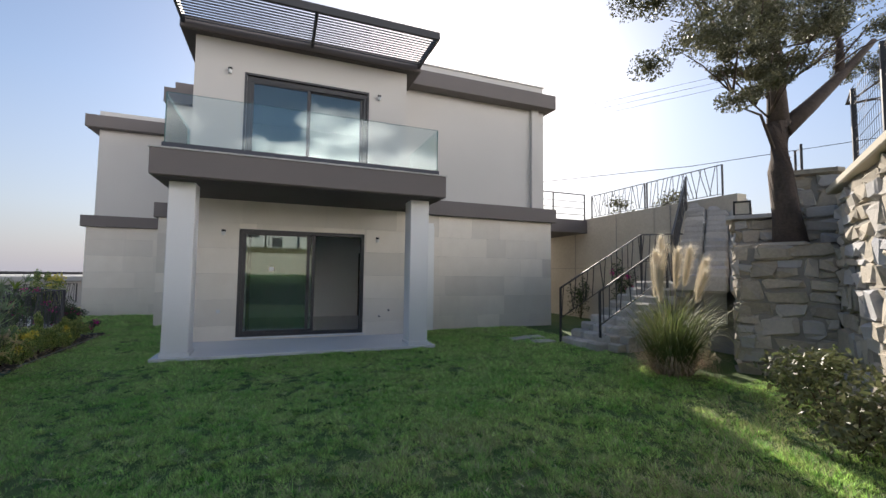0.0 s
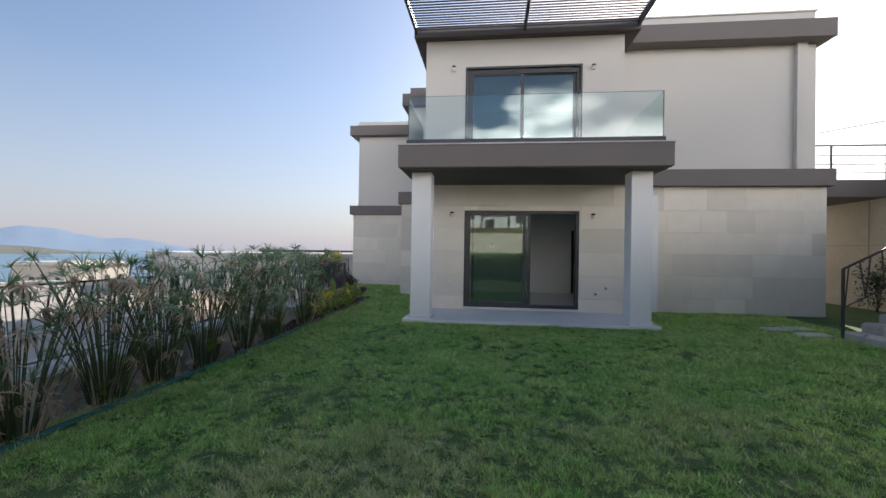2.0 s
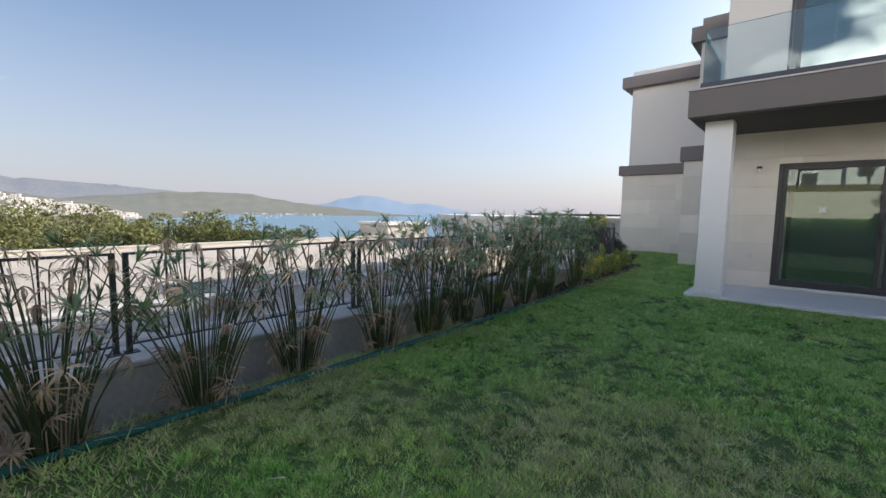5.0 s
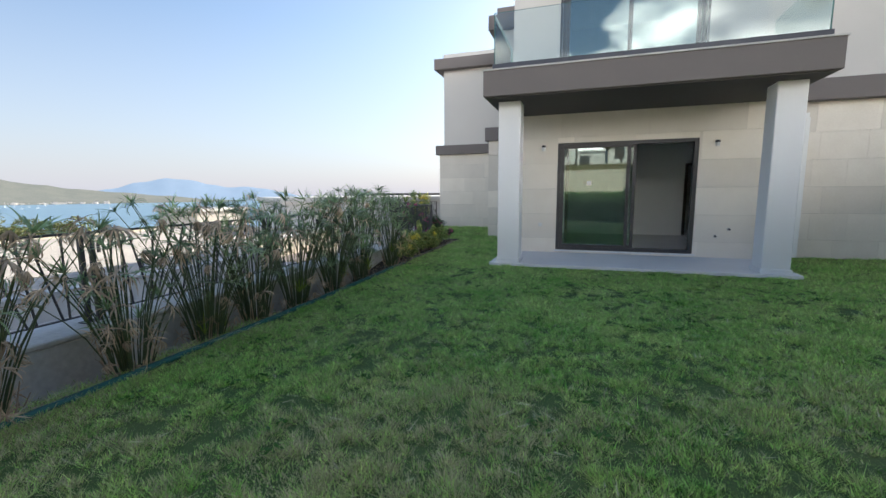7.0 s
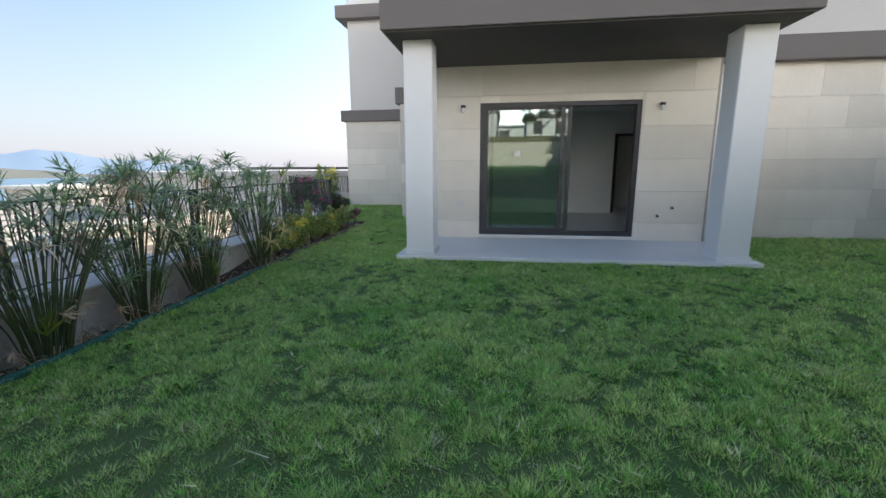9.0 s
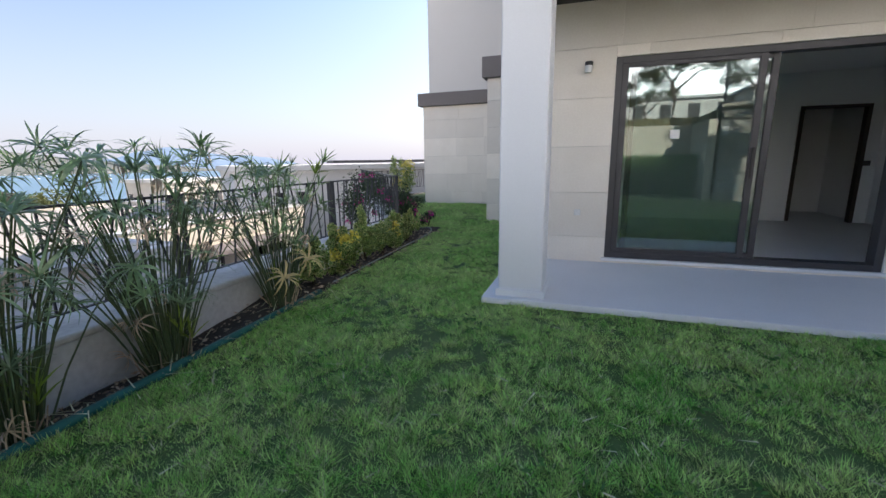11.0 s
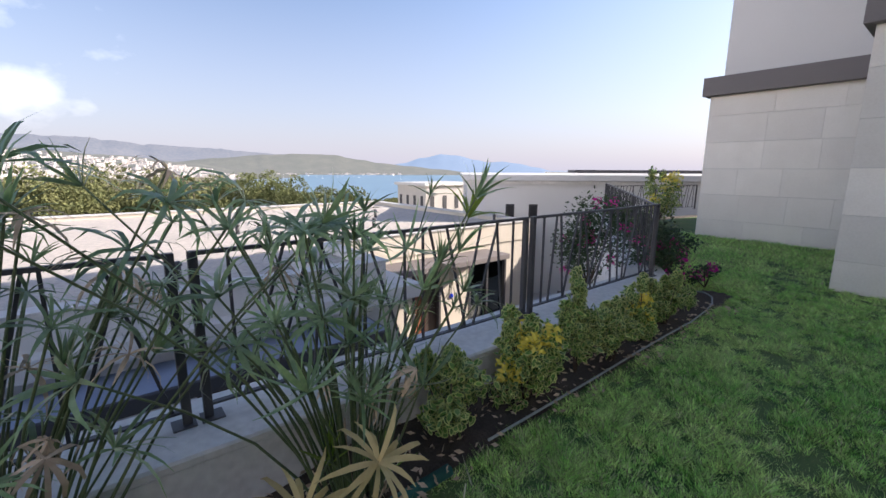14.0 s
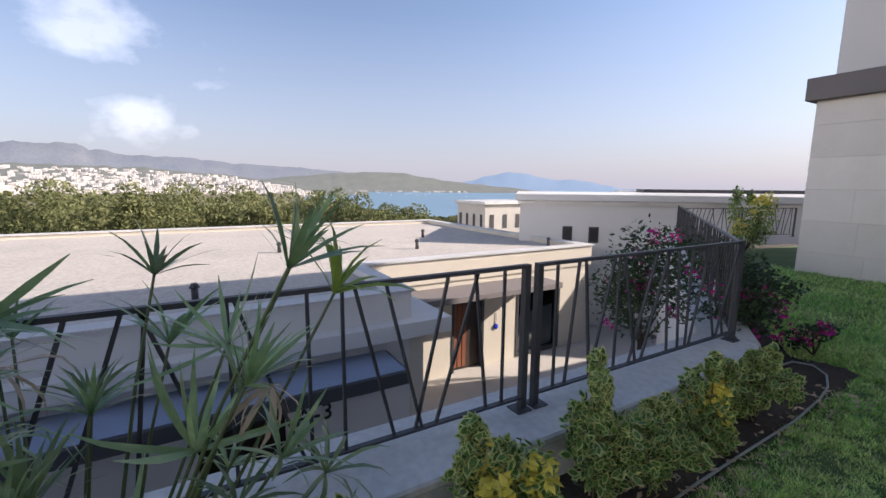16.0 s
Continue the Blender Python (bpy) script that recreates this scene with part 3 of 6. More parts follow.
bedv, bedf = [], []
for j in range(161):
    for i in range(7):
        y = -12 + 25.2 * j / 160
        x = -3.95 + (0.62 - 0.035 * max(0, y - 5)) * i / 6
        bedv.append((x, y, bed_z(x, y) + 0.005 + 0.03 * noise.noise((x * 5, y * 5, 2)) + 0.02 * noise.noise((x * 17, y * 17, 4)) - (0.02 if i == 6 else 0)))
for j in range(160):
    for i in range(6):
        a = j * 7 + i
        bedf.append((a, a + 1, a + 8, a + 7))
setting("planting_bed", poly_mesh("planting_bed", bedv, bedf, M_SOIL, True), None, "dark crumbly soil of the narrow planting bed", "soil")
edge_pts = [(-3.32 - 0.035 * max(0, y - 5), y, 0.015) for y in [-1.6 + 0.6 * k for k in range(18)]]
bm = bmesh.new()
tube(bm, edge_pts, 0.034, 6)
setting("edging", bm, M_EDGE, "green plastic lawn edging strip", "edging")

# low concrete wall under the fence
bm = boxes((-4.4, -3.92, -26, 12.25, -4.2, 0.26), (-4.42, -3.9, -26, 12.27, 0.26, 0.31), bevel=0.012)
setting("wall_fence", bm, M_CONCRETE, "low bare concrete parapet wall under the fence", "wall")
diag = Vector((-4.8, 7.1, 0))
dl = diag.length
bm = bmesh.new()
mdiag = Matrix.Translation((-4.25, 12.3, 0)) @ diag.to_track_quat("Y", "Z").to_matrix().to_4x4()
box(bm, -0.22, 0.24, -0.05, dl, -4.2, 0.29, bevel=0.012, m=mdiag)
setting("wall_fence_far", bm, M_CONCRETE, "low bare concrete parapet wall turning along the terrace edge", "wall")

# ---- house ----
JOINTS = [0.4 + 0.575 * k for k in range(6)]


def clad(parent, x0, x1, y, z0, z1, seed, holes=(), course=0.575, widths=(0.6, 1.25), face=-1):
    """Stone slabs on a wall that faces -y, in courses with random lengths, cut round the holes."""
    r = random.Random(seed)
    zs = [z0] + [j for j in JOINTS if z0 + 0.05 < j < z1 - 0.05] + [z1]
    for a, b in zip(zs, zs[1:]):
        xs = [x0]
        while xs[-1] < x1 - 1e-6:
            xs.append(min(x1, xs[-1] + r.uniform(*widths)))
            if x1 - xs[-1] < 0.25:
                xs[-1] = x1
        for p, q in zip(xs, xs[1:]):
            spans = [(p, q, a, b)]
            for hx0, hx1, hz0, hz1 in holes:
                out = []
                for sx0, sx1, sz0, sz1 in spans:
                    if sx1 <= hx0 or sx0 >= hx1 or sz1 <= hz0 or sz0 >= hz1:
                        out.append((sx0, sx1, sz0, sz1))
                        continue
                    if sx0 < hx0:
                        out.append((sx0, hx0, sz0, sz1))
                    if sx1 > hx1:
                        out.append((hx1, sx1, sz0, sz1))
                    if sz1 > hz1:
                        out.append((max(sx0, hx0), min(sx1, hx1), hz1, sz1))
                    if sz0 < hz0:
                        out.append((max(sx0, hx0), min(sx1, hx1), sz0, hz0))
                spans = out
            for sx0, sx1, sz0, sz1 in spans:
                if sx1 - sx0 > 0.02 and sz1 - sz0 > 0.02:
                    g = 0.0017
                    part("stone_slab", boxes((sx0 + g * 0.4, sx1 - g * 0.4, y, y + 0.03, sz0 + g, sz1 - g), bevel=0.002), M_STONE, parent)


DX0, DX1, DZ0, DZ1 = -0.49, 2.35, 0.135, 2.575     # garden door
WX0, WX1, WZ0, WZ1 = -0.46, 2.33, 3.95, 6.17     # upper window
FY = 10.6

porch_wall = setting("wall_porch", boxes((-1.72, DX0, FY + 0.03, FY + 0.3, -0.1, 3.5), (DX1, 3.6, FY + 0.03, FY + 0.3, -0.1, 3.5), (DX0, DX1, FY + 0.03, FY + 0.3, DZ1, 3.5), (DX0, DX1, FY + 0.03, FY + 0.3, -0.1, DZ0)), M_JOINT, "ground-floor wall behind the porch clad in beige limestone", "wall")
setting("wall_upper", boxes((-1.53, WX0, FY, FY + 0.3, 3.5, 6.95), (WX1, 3.37, FY, FY + 0.3, 3.5, 6.95), (WX0, WX1, FY, FY + 0.3, WZ1, 6.95), (WX0, WX1, FY, FY + 0.3, 3.5, WZ0),
        (-1.53, -1.23, FY + 0.3, 24, 3.3, 6.95), (3.07, 3.37, FY + 0.3, 11.7, 3.3, 6.95)), M_PLASTER, "pale grey-beige plaster wall of the upper floor", "wall")
setting("wall_porch_side", boxes((-1.72, -1.42, FY + 0.3, 24, -0.1, 3.3)), M_STONE, "limestone side wall of the house", "wall")
wing = setting("wall_wing", boxes((3.6, 8.66, 11.66, 11.95, -0.1, 3.33), (8.36, 8.66, 11.95, 25, -0.1, 3.33), (3.35, 3.6, 10.9, 11.95, -0.1, 3.3)), M_JOINT, "ground-floor wing wall clad in pale limestone slabs", "wall")
setting("wall_wing_upper", boxes((3.37, 8.38, 11.63, 11.93, 3.7, 7.0), (8.08, 8.38, 11.93, 25, 3.7, 7.0), (7.86, 8.1, 11.5, 11.63, 3.74, 6.97)), M_PLASTER, "pale plaster wall of the upper wing with a slim pilaster", "wall")
setting("fascia_wing", boxes((3.4, 8.73, 11.42, 25.2, 3.32, 3.75), bevel=0.008), M_FASCIA, "taupe plaster band between the two floors", "fascia")
setting("roof_wing", boxes((3.3, 8.57, 11.2, 25.4, 6.98, 7.43), bevel=0.008), M_FASCIA, "taupe roof fascia of the upper wing", "roof")
setting("parapet_wing", boxes((3.4, 8.26, 11.5, 25, 7.43, 7.74), (3.38, 8.3, 11.46, 25, 7.74, 7.78)), M_PLASTER, "pale parapet on the wing roof", "parapet")
setting("roof_main", boxes((-1.82, 3.7, 10.4, 24.5, 6.93, 7.2), bevel=0.008), M_FASCIA, "taupe overhanging roof slab of the upper floor", "roof")
setting("soffit_main", boxes((-1.78, 3.66, 10.43, 24.4, 6.905, 6.928)), M_SOFFIT, "thin soffit sheet under the roof overhang, darker than the fascia", "soffit")

# stepped blocks beyond
block2 = setting("wall_block_2", boxes((-2.97, -1.72, 14.57, 14.87, -0.1, 3.2), (-2.97, -2.67, 14.87, 24, -0.1, 3.2)), M_JOINT, "limestone-clad wall of the second stepped block", "wall")
setting("fascia_block_2", boxes((-3.07, -1.72, 14.42, 24, 3.17, 3.6), bevel=0.008), M_FASCIA, "taupe band on the second stepped block", "fascia")
setting("wall_block_2_upper", boxes((-2.72, -1.5, 14.6, 24, 3.6, 6.65)), M_PLASTER, "pale plaster upper wall of the second block", "wall")
setting("roof_block_2", boxes((-2.97, -1.5, 14.4, 24, 6.62, 7.05), (-2.72, -1.5, 14.55, 24, 7.05, 7.3)), M_FASCIA, "taupe roof fascia of the second block", "roof")
block3 = setting("wall_block_3", boxes((-5.97, -2.97, 18.3, 18.6, -0.1, 3.15), (-5.97, -5.67, 18.6, 26, -0.1, 3.15)), M_JOINT, "limestone-clad wall of the farthest stepped block", "wall")
setting("fascia_block_3", boxes((-6.1, -2.9, 18.12, 26, 3.13, 3.52), bevel=0.008), M_FASCIA, "taupe band on the farthest block", "fascia")
setting("wall_block_3_upper", boxes((-5.75, -2.7, 18.27, 26, 3.5, 6.65)), M_PLASTER, "pale plaster upper wall of the farthest block", "wall")
setting("roof_block_3", boxes((-6.08, -2.6, 17.95, 26.2, 6.62, 7.05), bevel=0.008), M_FASCIA, "taupe roof fascia of the farthest block", "roof")
setting("parapet_block_3", boxes((-5.74, -2.6, 18.2, 26, 7.05, 7.27)), M_PLASTER, "pale parapet of the farthest block", "parapet")

# porch
setting("floor_porch", boxes((-1.68, 3.6, 8.77, FY + 0.03, 0.005, 0.07), bevel=0.006), M_PORCH, "pale stone porch floor slab", "floor")
setting("porch_footing", boxes((-1.62, 3.52, 8.83, FY, -0.2, 0.01)), M_CONCRETE, "rough grey concrete footing of the porch", "footing")
setting("door_step", boxes((DX0 - 0.04, DX1 + 0.04, FY - 0.03, FY + 0.28, 0.1, DZ0), bevel=0.004), M_PORCH, "pale stone door threshold", "threshold")
for nm, x0, x1 in (("column_1", -1.53, -1.1), ("column_2", 3.02, 3.44)):
    bm = boxes((x0, x1, 8.86, 9.3, 0.07, 3.225), bevel=0.012)
    box(bm, x0 - 0.025, x1 + 0.025, 8.835, 9.325, 0.07, 0.15, bevel=0.01)
    setting(nm, bm, M_PAINT, "square white-painted porch column with a low plinth", "column")
setting("balcony_slab", boxes((-1.74, 3.67, 8.42, FY + 0.02, 3.24, 3.70), bevel=0.008), M_FASCIA, "taupe balcony slab over the porch", "balcony")
setting("balcony_soffit", boxes((-1.69, 3.62, 8.47, FY, 3.22, 3.238)), M_SOFFIT, "thin soffit sheet under the balcony, darker than the fascia", "soffit")
setting("balcony_coping", boxes((-1.76, 3.69, 8.40, 8.62, 3.70, 3.725), (-1.76, -1.5, 8.62, FY, 3.70, 3.725), (3.46, 3.69, 8.62, FY, 3.70, 3.725)), M_COPING, "thin pale coping along the balcony edge", "coping")

rail = thing("balcony_balustrade", (1, 8.5, 3.72), "frameless greenish glass balustrade in a dark channel", "balustrade")
for nm, r in (("channel", (-1.58, 3.52, 8.46, 8.54, 0, 0.1)), ("channel", (-1.58, -1.5, 8.54, FY, 0, 0.1)), ("channel", (3.44, 3.52, 8.54, FY, 0, 0.1))):
    part(nm, boxes((r[0] - 1, r[1] - 1, r[2] - 8.5, r[3] - 8.5, r[4] + 0.006, r[5]), bevel=0.004), M_SLATE, rail)
for x0, x1 in ((-1.55, 0.12), (0.13, 1.81), (1.82, 3.49)):
    p = part("pane", boxes((x0 - 1, x1 - 1, -0.006, 0.006, 0.1, 0.99)), M_BALGLASS, rail)
    p.visible_shadow = False
    part("pane_edge", boxes((x0 - 1, x1 - 1, -0.006, 0.006, 0.991, 0.996)), M_EDGEGLASS, p)
for x in (-1.545, 3.485):
    p = part("side_pane", boxes((x - 1 - 0.006, x - 1 + 0.006, 0.01, FY - 8.52, 0.1, 0.99)), M_BALGLASS, rail)
    p.visible_shadow = False
    part("pane_edge", boxes((x - 1 - 0.008, x - 1 + 0.008, -0.008, 0.008, 0.1, 0.99)), M_EDGEGLASS, p)
part("seam_strip", boxes((0.815 - 0.004, 0.815 + 0.008, -0.008, 0.008, 0.1, 0.99)), M_SLATE, rail)

# pergola
perg = thing("pergola", (0.94, 9.6, 7.0), "dark steel pergola with louvre slats over the balcony", "pergola")
for nm, r in (("front_beam", (-2.72, 2.72, -0.72, -0.66, 0.0, 0.17)), ("side_beam", (-2.72, -2.66, -0.66, 0.8, 0.0, 0.17)), ("side_beam", (2.66, 2.72, -0.66, 0.8, 0.0, 0.17)), ("middle_beam", (-0.03, 0.03, -0.66, 0.8, 0.0, 0.14))):
    part(nm, boxes(r, bevel=0.004), M_STEEL, perg)
for side in (-1, 1):
    for k in range(13):
        y = -0.57 + 0.105 * k
        part("slat", boxes((0.03 if side > 0 else -2.66, 2.66 if side > 0 else -0.03, y - 0.006, y + 0.012, 0.05, 0.078)), M_STEEL, perg)


# sliding windows
def leaf(parent, name, x0, x1, z0, z1, y, w=0.07, d=0.045, glass_m=None):
    """A sliding leaf: stiles, rails and a pane."""
    lf_ = part(name, boxes((x0, x0 + w, y, y + d, z0, z1), (x1 - w, x1, y, y + d, z0, z1), (x0 + w, x1 - w, y, y + d, z0, z0 + w * 1.15), (x0 + w, x1 - w, y, y + d, z1 - w, z1), bevel=0.004), M_ALU, parent)
    p = part("pane", boxes((x0 + w - 0.005, x1 - w + 0.005, y + d * 0.4, y + d * 0.55, z0 + w, z1 - w)), glass_m or M_GLASS, lf_)
    p.visible_shadow = False
    return lf_


def window_frame(parent, x0, x1, z0, z1, y, w=0.06, d=0.16):
    part("window_frame", boxes((x0, x0 + w, y, y + d, z0, z1), (x1 - w, x1, y, y + d, z0, z1), (x0 + w, x1 - w, y, y + d, z0, z0 + w), (x0 + w, x1 - w, y, y + d, z1 - w, z1), bevel=0.004), M_ALU, parent)


door = thing("door_1", (0, FY, 0), "anthracite sliding garden door, one half slid open", "sliding door", kind="structure")
window_frame(door, DX0, DX1, DZ0, DZ1, 0.03, 0.075)
l1 = leaf(door, "leaf", DX0 + 0.076, 1.05, DZ0 + 0.05, DZ1 - 0.05, 0.045)
leaf(door, "leaf", DX0 + 0.18, 1.18, DZ0 + 0.05, DZ1 - 0.05, 0.10, glass_m=glass("clear inner pane", (0.7, 0.78, 0.78), 0.03))
part("door_handle", boxes((1.0, 1.03, 0.025, 0.045, 1.15, 1.5), bevel=0.005), M_BLACK, l1)
part("threshold_track", boxes((1.2, DX1 - 0.08, 0.06, 0.16, DZ0 + 0.06, DZ0 + 0.072)), M_ALU, door)
for x, z in ((0.16, 1.62),):
    part("label_sticker", boxes((x, x + 0.1, 0.058, 0.0605, z, z + 0.1)), M_WHITE, l1, "white square paper sticker")

win = thing("window_1", (0, FY, 0), "anthracite two-leaf sliding balcony window", "window", kind="structure")
window_frame(win, WX0, WX1, WZ0, WZ1, 0.05, 0.08)
leaf(win, "leaf", WX0 + 0.08, 0.95, WZ0 + 0.06, WZ1 - 0.08, 0.07)
leaf(win, "leaf", 0.9, WX1 - 0.08, WZ0 + 0.06, WZ1 - 0.08, 0.12)
part("roller_box", boxes((WX0 + 0.08, WX1 - 0.08, 0.05, 0.2, WZ1 - 0.12, WZ1 - 0.08)), M_ALU, win)
setting("window_reveal", boxes((WX0 - 0.05, WX0, FY - 0.012, FY + 0.05, WZ0, WZ1 + 0.05), (WX1, WX1 + 0.05, FY - 0.012, FY + 0.05, WZ0, WZ1 + 0.05), (WX0, WX1, FY - 0.012, FY + 0.05, WZ1, WZ1 + 0.05)), M_ALU, "dark metal surround of the upper window", "trim")

# rooms behind the openings
setting("room_ground", boxes((-1.4, -1.3, 10.9, 14.9, 0.1, 2.9), (4.2, 4.3, 10.9, 18, 0.1, 2.9), (-1.4, 2.95, 14.8, 14.9, 0.1, 2.9), (3.95, 4.3, 14.8, 14.9, 0.1, 2.9), (2.95, 3.95, 14.8, 14.9, 2.3, 2.9), (3.35, 4.3, 10.85, 10.9, 0.1, 2.9)), M_ROOM, "bare grey walls of the empty ground-floor room", "wall")
setting("floor_room", boxes((-1.4, 4.3, 10.88, 18, 0.1, 0.15)), M_TILE, "grey tiled floor of the empty room", "floor")
setting("ceiling_room", boxes((-1.4, 4.3, 10.9, 18, 2.9, 3.0)), M_ROOM, "white ceiling of the ground-floor room", "ceiling")
setting("wall_corridor", boxes((2.4, 4.3, 16.6, 16.7, 0.15, 2.9), (2.4, 2.5, 14.9, 16.6, 0.15, 2.9)), M_ROOM, "far wall of the dim corridor", "wall")
idoor = thing("door_2", (3.0, 14.86, 0.15), "dark wooden interior door standing open", "door", kind="structure")
part("door_leaf", boxes((0, 0.045, 0.03, 0.9, 0.005, 2.1), bevel=0.004), M_WOOD, idoor)
part("door_frame", boxes((-0.06, 0.0, -0.08, 0.06, 0, 2.15), (0.94, 1.0, -0.08, 0.06, 0, 2.15), (0.0, 0.94, -0.08, 0.06, 2.1, 2.15)), M_WOOD, idoor)
sw = thing("light_switch", (4.05, 14.795, 1.25), "small grey wall switch plate", "switch")
part("plate", boxes((-0.06, 0.06, -0.012, 0, -0.045, 0.045), bevel=0.004), M_STEEL, sw)
setting("room_upper", boxes((-1.2, 3.05, 15, 15.1, 3.7, 6.5), (-1.2, 3.05, 10.9, 15, 6.5, 6.6), (-1.2, 3.05, 10.9, 15, 3.7, 3.8)), M_ROOM, "dim empty room behind the balcony window", "wall")

# wall lamps, sockets and pipe stubs
for x, z, y in ((-0.8, 2.49, FY), (2.66, 2.46, FY), (-0.81, 6.19, FY), (2.63, 6.12, FY)):
    lamp = thing("wall_lamp", (x, y, z), "small black and white cylindrical wall lamp", "wall lamp", "facade wall lamps")
    bm = bmesh.new()
    bmesh.ops.create_cone(bm, cap_ends=True, segments=16, radius1=0.045, radius2=0.045, depth=0.045, matrix=Matrix.Translation((0, -0.075, 0.02)))
    bmesh.ops.create_cone(bm, cap_ends=True, segments=12, radius1=0.02, radius2=0.02, depth=0.05, matrix=Matrix.Translation((0, -0.02, 0.03)) @ Matrix.Rotation(radians(90), 4, "X"))
    part("head", bm, M_BLACK, lamp)
    bm = bmesh.new()
    bmesh.ops.create_cone(bm, cap_ends=True, segments=16, radius1=0.038, radius2=0.043, depth=0.075, matrix=Matrix.Translation((0, -0.075, -0.04)))
    part("diffuser", bm, M_WHITE, lamp, "white diffuser cap")
for x, z in ((2.75, 0.53), (2.99, 0.68)):
    st = thing("pipe_stub", (x, FY, z), "capped metal water pipe stub in the wall", "pipe", "pipe stubs")
    bm = bmesh.new()
    bmesh.ops.create_cone(bm, cap_ends=True, segments=12, radius1=0.02, radius2=0.02, depth=0.06, matrix=Matrix.Translation((0, -0.03, 0)) @ Matrix.Rotation(radians(90), 4, "X"))
    part("pipe", bm, M_STEEL, st)
    part("collar", boxes((-0.03, 0.03, -0.008, 0, -0.03, 0.03), bevel=0.006), M_COPING, st)
so = thing("wall_socket", (-0.85, FY, 0.72), "white weatherproof wall socket", "socket")
part("cover", boxes((-0.04, 0.04, -0.02, 0, -0.04, 0.04), bevel=0.008), M_WHITE, so)

# ---- fence ----


def fence_panel(a, b, seed, n=None, high=0.8, label="charcoal steel fence panel with slanting bars on the parapet", group="fence panels"):
    """A panel between two points of the parapet: twin posts with foot plates, rails, and upright and slanting bars."""
    a, b = Vector(a), Vector(b)
    r = random.Random(seed)
    along = b - a
    ln = along.length
    t = thing("fence_panel", a, label, "fence", group)
    t.rotation_euler.z = math.atan2(along.y, along.x)
    rise = along.z
    low = 0.07
    post = lambda x, z: boxes((x - 0.02, x + 0.02, -0.02, 0.02, z, z + high + 0.03), bevel=0.003)
    part("post", post(0.045, 0), M_STEEL, t)
    part("post", post(ln - 0.045, rise), M_STEEL, t)
    for x, z in ((0.06, 0), (ln - 0.06, rise)):
        part("foot_plate", boxes((x - 0.05, x + 0.05, -0.05, 0.05, z, z + 0.008)), M_STEEL, t)
    for nm, h in (("top_rail", high + 0.02), ("bottom_rail", low)):
        part(nm, bar(bmesh.new(), (0.05, 0, h), (ln - 0.05, 0, rise + h), 0.03, 0.012 if nm == "bottom_rail" else 0.02), M_STEEL, t)
    n = n or max(4, round(ln / 0.155))
    for k in range(n):
        x = 0.12 + (ln - 0.24) * (k + 0.5) / n
        lean = r.choice((-0.09, -0.04, 0.0, 0.0, 0.04, 0.09, 0.12, -0.12))
        x0, x1 = min(ln - 0.07, max(0.07, x - lean)), min(ln - 0.07, max(0.07, x + lean))
        part("bar", bar(bmesh.new(), (x0, 0, low + rise * x0 / ln), (x1, 0, high + 0.015 + rise * x1 / ln), 0.014), M_STEEL, t)
    return t


ys = [12.28, 10.03, 7.63, 5.33, 3.02, 0.66, -1.7, -4.1, -6.4]
for k, (a, b) in enumerate(zip(ys, ys[1:])):
    fence_panel((-4.18, b, 0.31), (-4.18, a, 0.31), 20 + k)
for k in range(4):
    p0, p1 = Vector((-4.2, 12.28, 0.29)) + diag * (k / 4), Vector((-4.2, 12.28, 0.29)) + diag * ((k + 1) / 4)
    fence_panel(p0, p1, 60 + k)
for k in range(2):
    fence_panel((-9.0 + 0.55 * k, 19.45 + 1.95 * k, 0.2), (-8.45 + 0.55 * k, 21.4 + 1.95 * k, 0.2), 80 + k)

# ---- papyrus ----


def umbel_mesh(seed, material, blades=18, length=0.21, droop=0.5, lift=0.6, width=0.008, name="umbel"):
    """A whorl of narrow arching leaves round the top of a stem."""
    r = random.Random(seed)
    v, f = [], []
    for i in range(blades):
        az = 2 * math.pi * (i + r.uniform(-0.3, 0.3)) / blades
        el = lift + r.uniform(-0.45, 0.45)
        ln = length * r.uniform(0.7, 1.15)
        w = width * r.uniform(0.8, 1.25)
        p = Vector((0, 0, 0))
        side = Vector((-math.sin(az), math.cos(az), 0))
        b = len(v)
        segs = 4
        tw = r.uniform(-0.5, 0.5)
        for s in range(segs + 1):
            q = s / segs
            e = el - droop * (1.6 * q * q + 0.3 * q) * r.uniform(0.85, 1.15)
            d = Vector((math.cos(az) * math.cos(e), math.sin(az) * math.cos(e), math.sin(e)))
            if s:
                p = p + d * (ln / segs)
            ww = w * (0.45 + 1.7 * q if q < 0.35 else 1.05 - 0.95 * ((q - 0.35) / 0.65) ** 1.5)
            up = side.cross(d)
            o = side * (ww * math.cos(tw)) + up * (ww * math.sin(tw))
            v.extend([p - o, p + o])
            if s:
                f.append((b + 2 * s - 2, b + 2 * s - 1, b + 2 * s + 1, b + 2 * s))
    me = poly_mesh(name, [tuple(p) for p in v], f, material, True)
    return me


FRESH = [umbel_mesh(100 + k, M_PAPYRUS, 15 + k % 4, 0.16 + 0.02 * (k % 3), 0.2 + 0.13 * k, 1.0 - 0.12 * k, 0.0056) for k in range(6)]
BROAD = [umbel_mesh(130 + k, M_PAPYRUS, 14 + k, 0.19 + 0.012 * k, 0.22 + 0.22 * k, 0.85 - 0.18 * k, 0.0082) for k in range(4)]
DRY = [umbel_mesh(150 + k, M_DRYLEAF, 13, 0.17, 0.55 + 0.17 * k, 0.25 - 0.2 * k, 0.0065) for k in range(4)]
YOUNG = [umbel_mesh(170 + k, M_LIME, 12, 0.2, 0.15, 1.2, 0.008) for k in range(2)]
YELLOWED = umbel_mesh(190, M_YELLOWED, 15, 0.2, 0.9, 0.5, 0.0085)


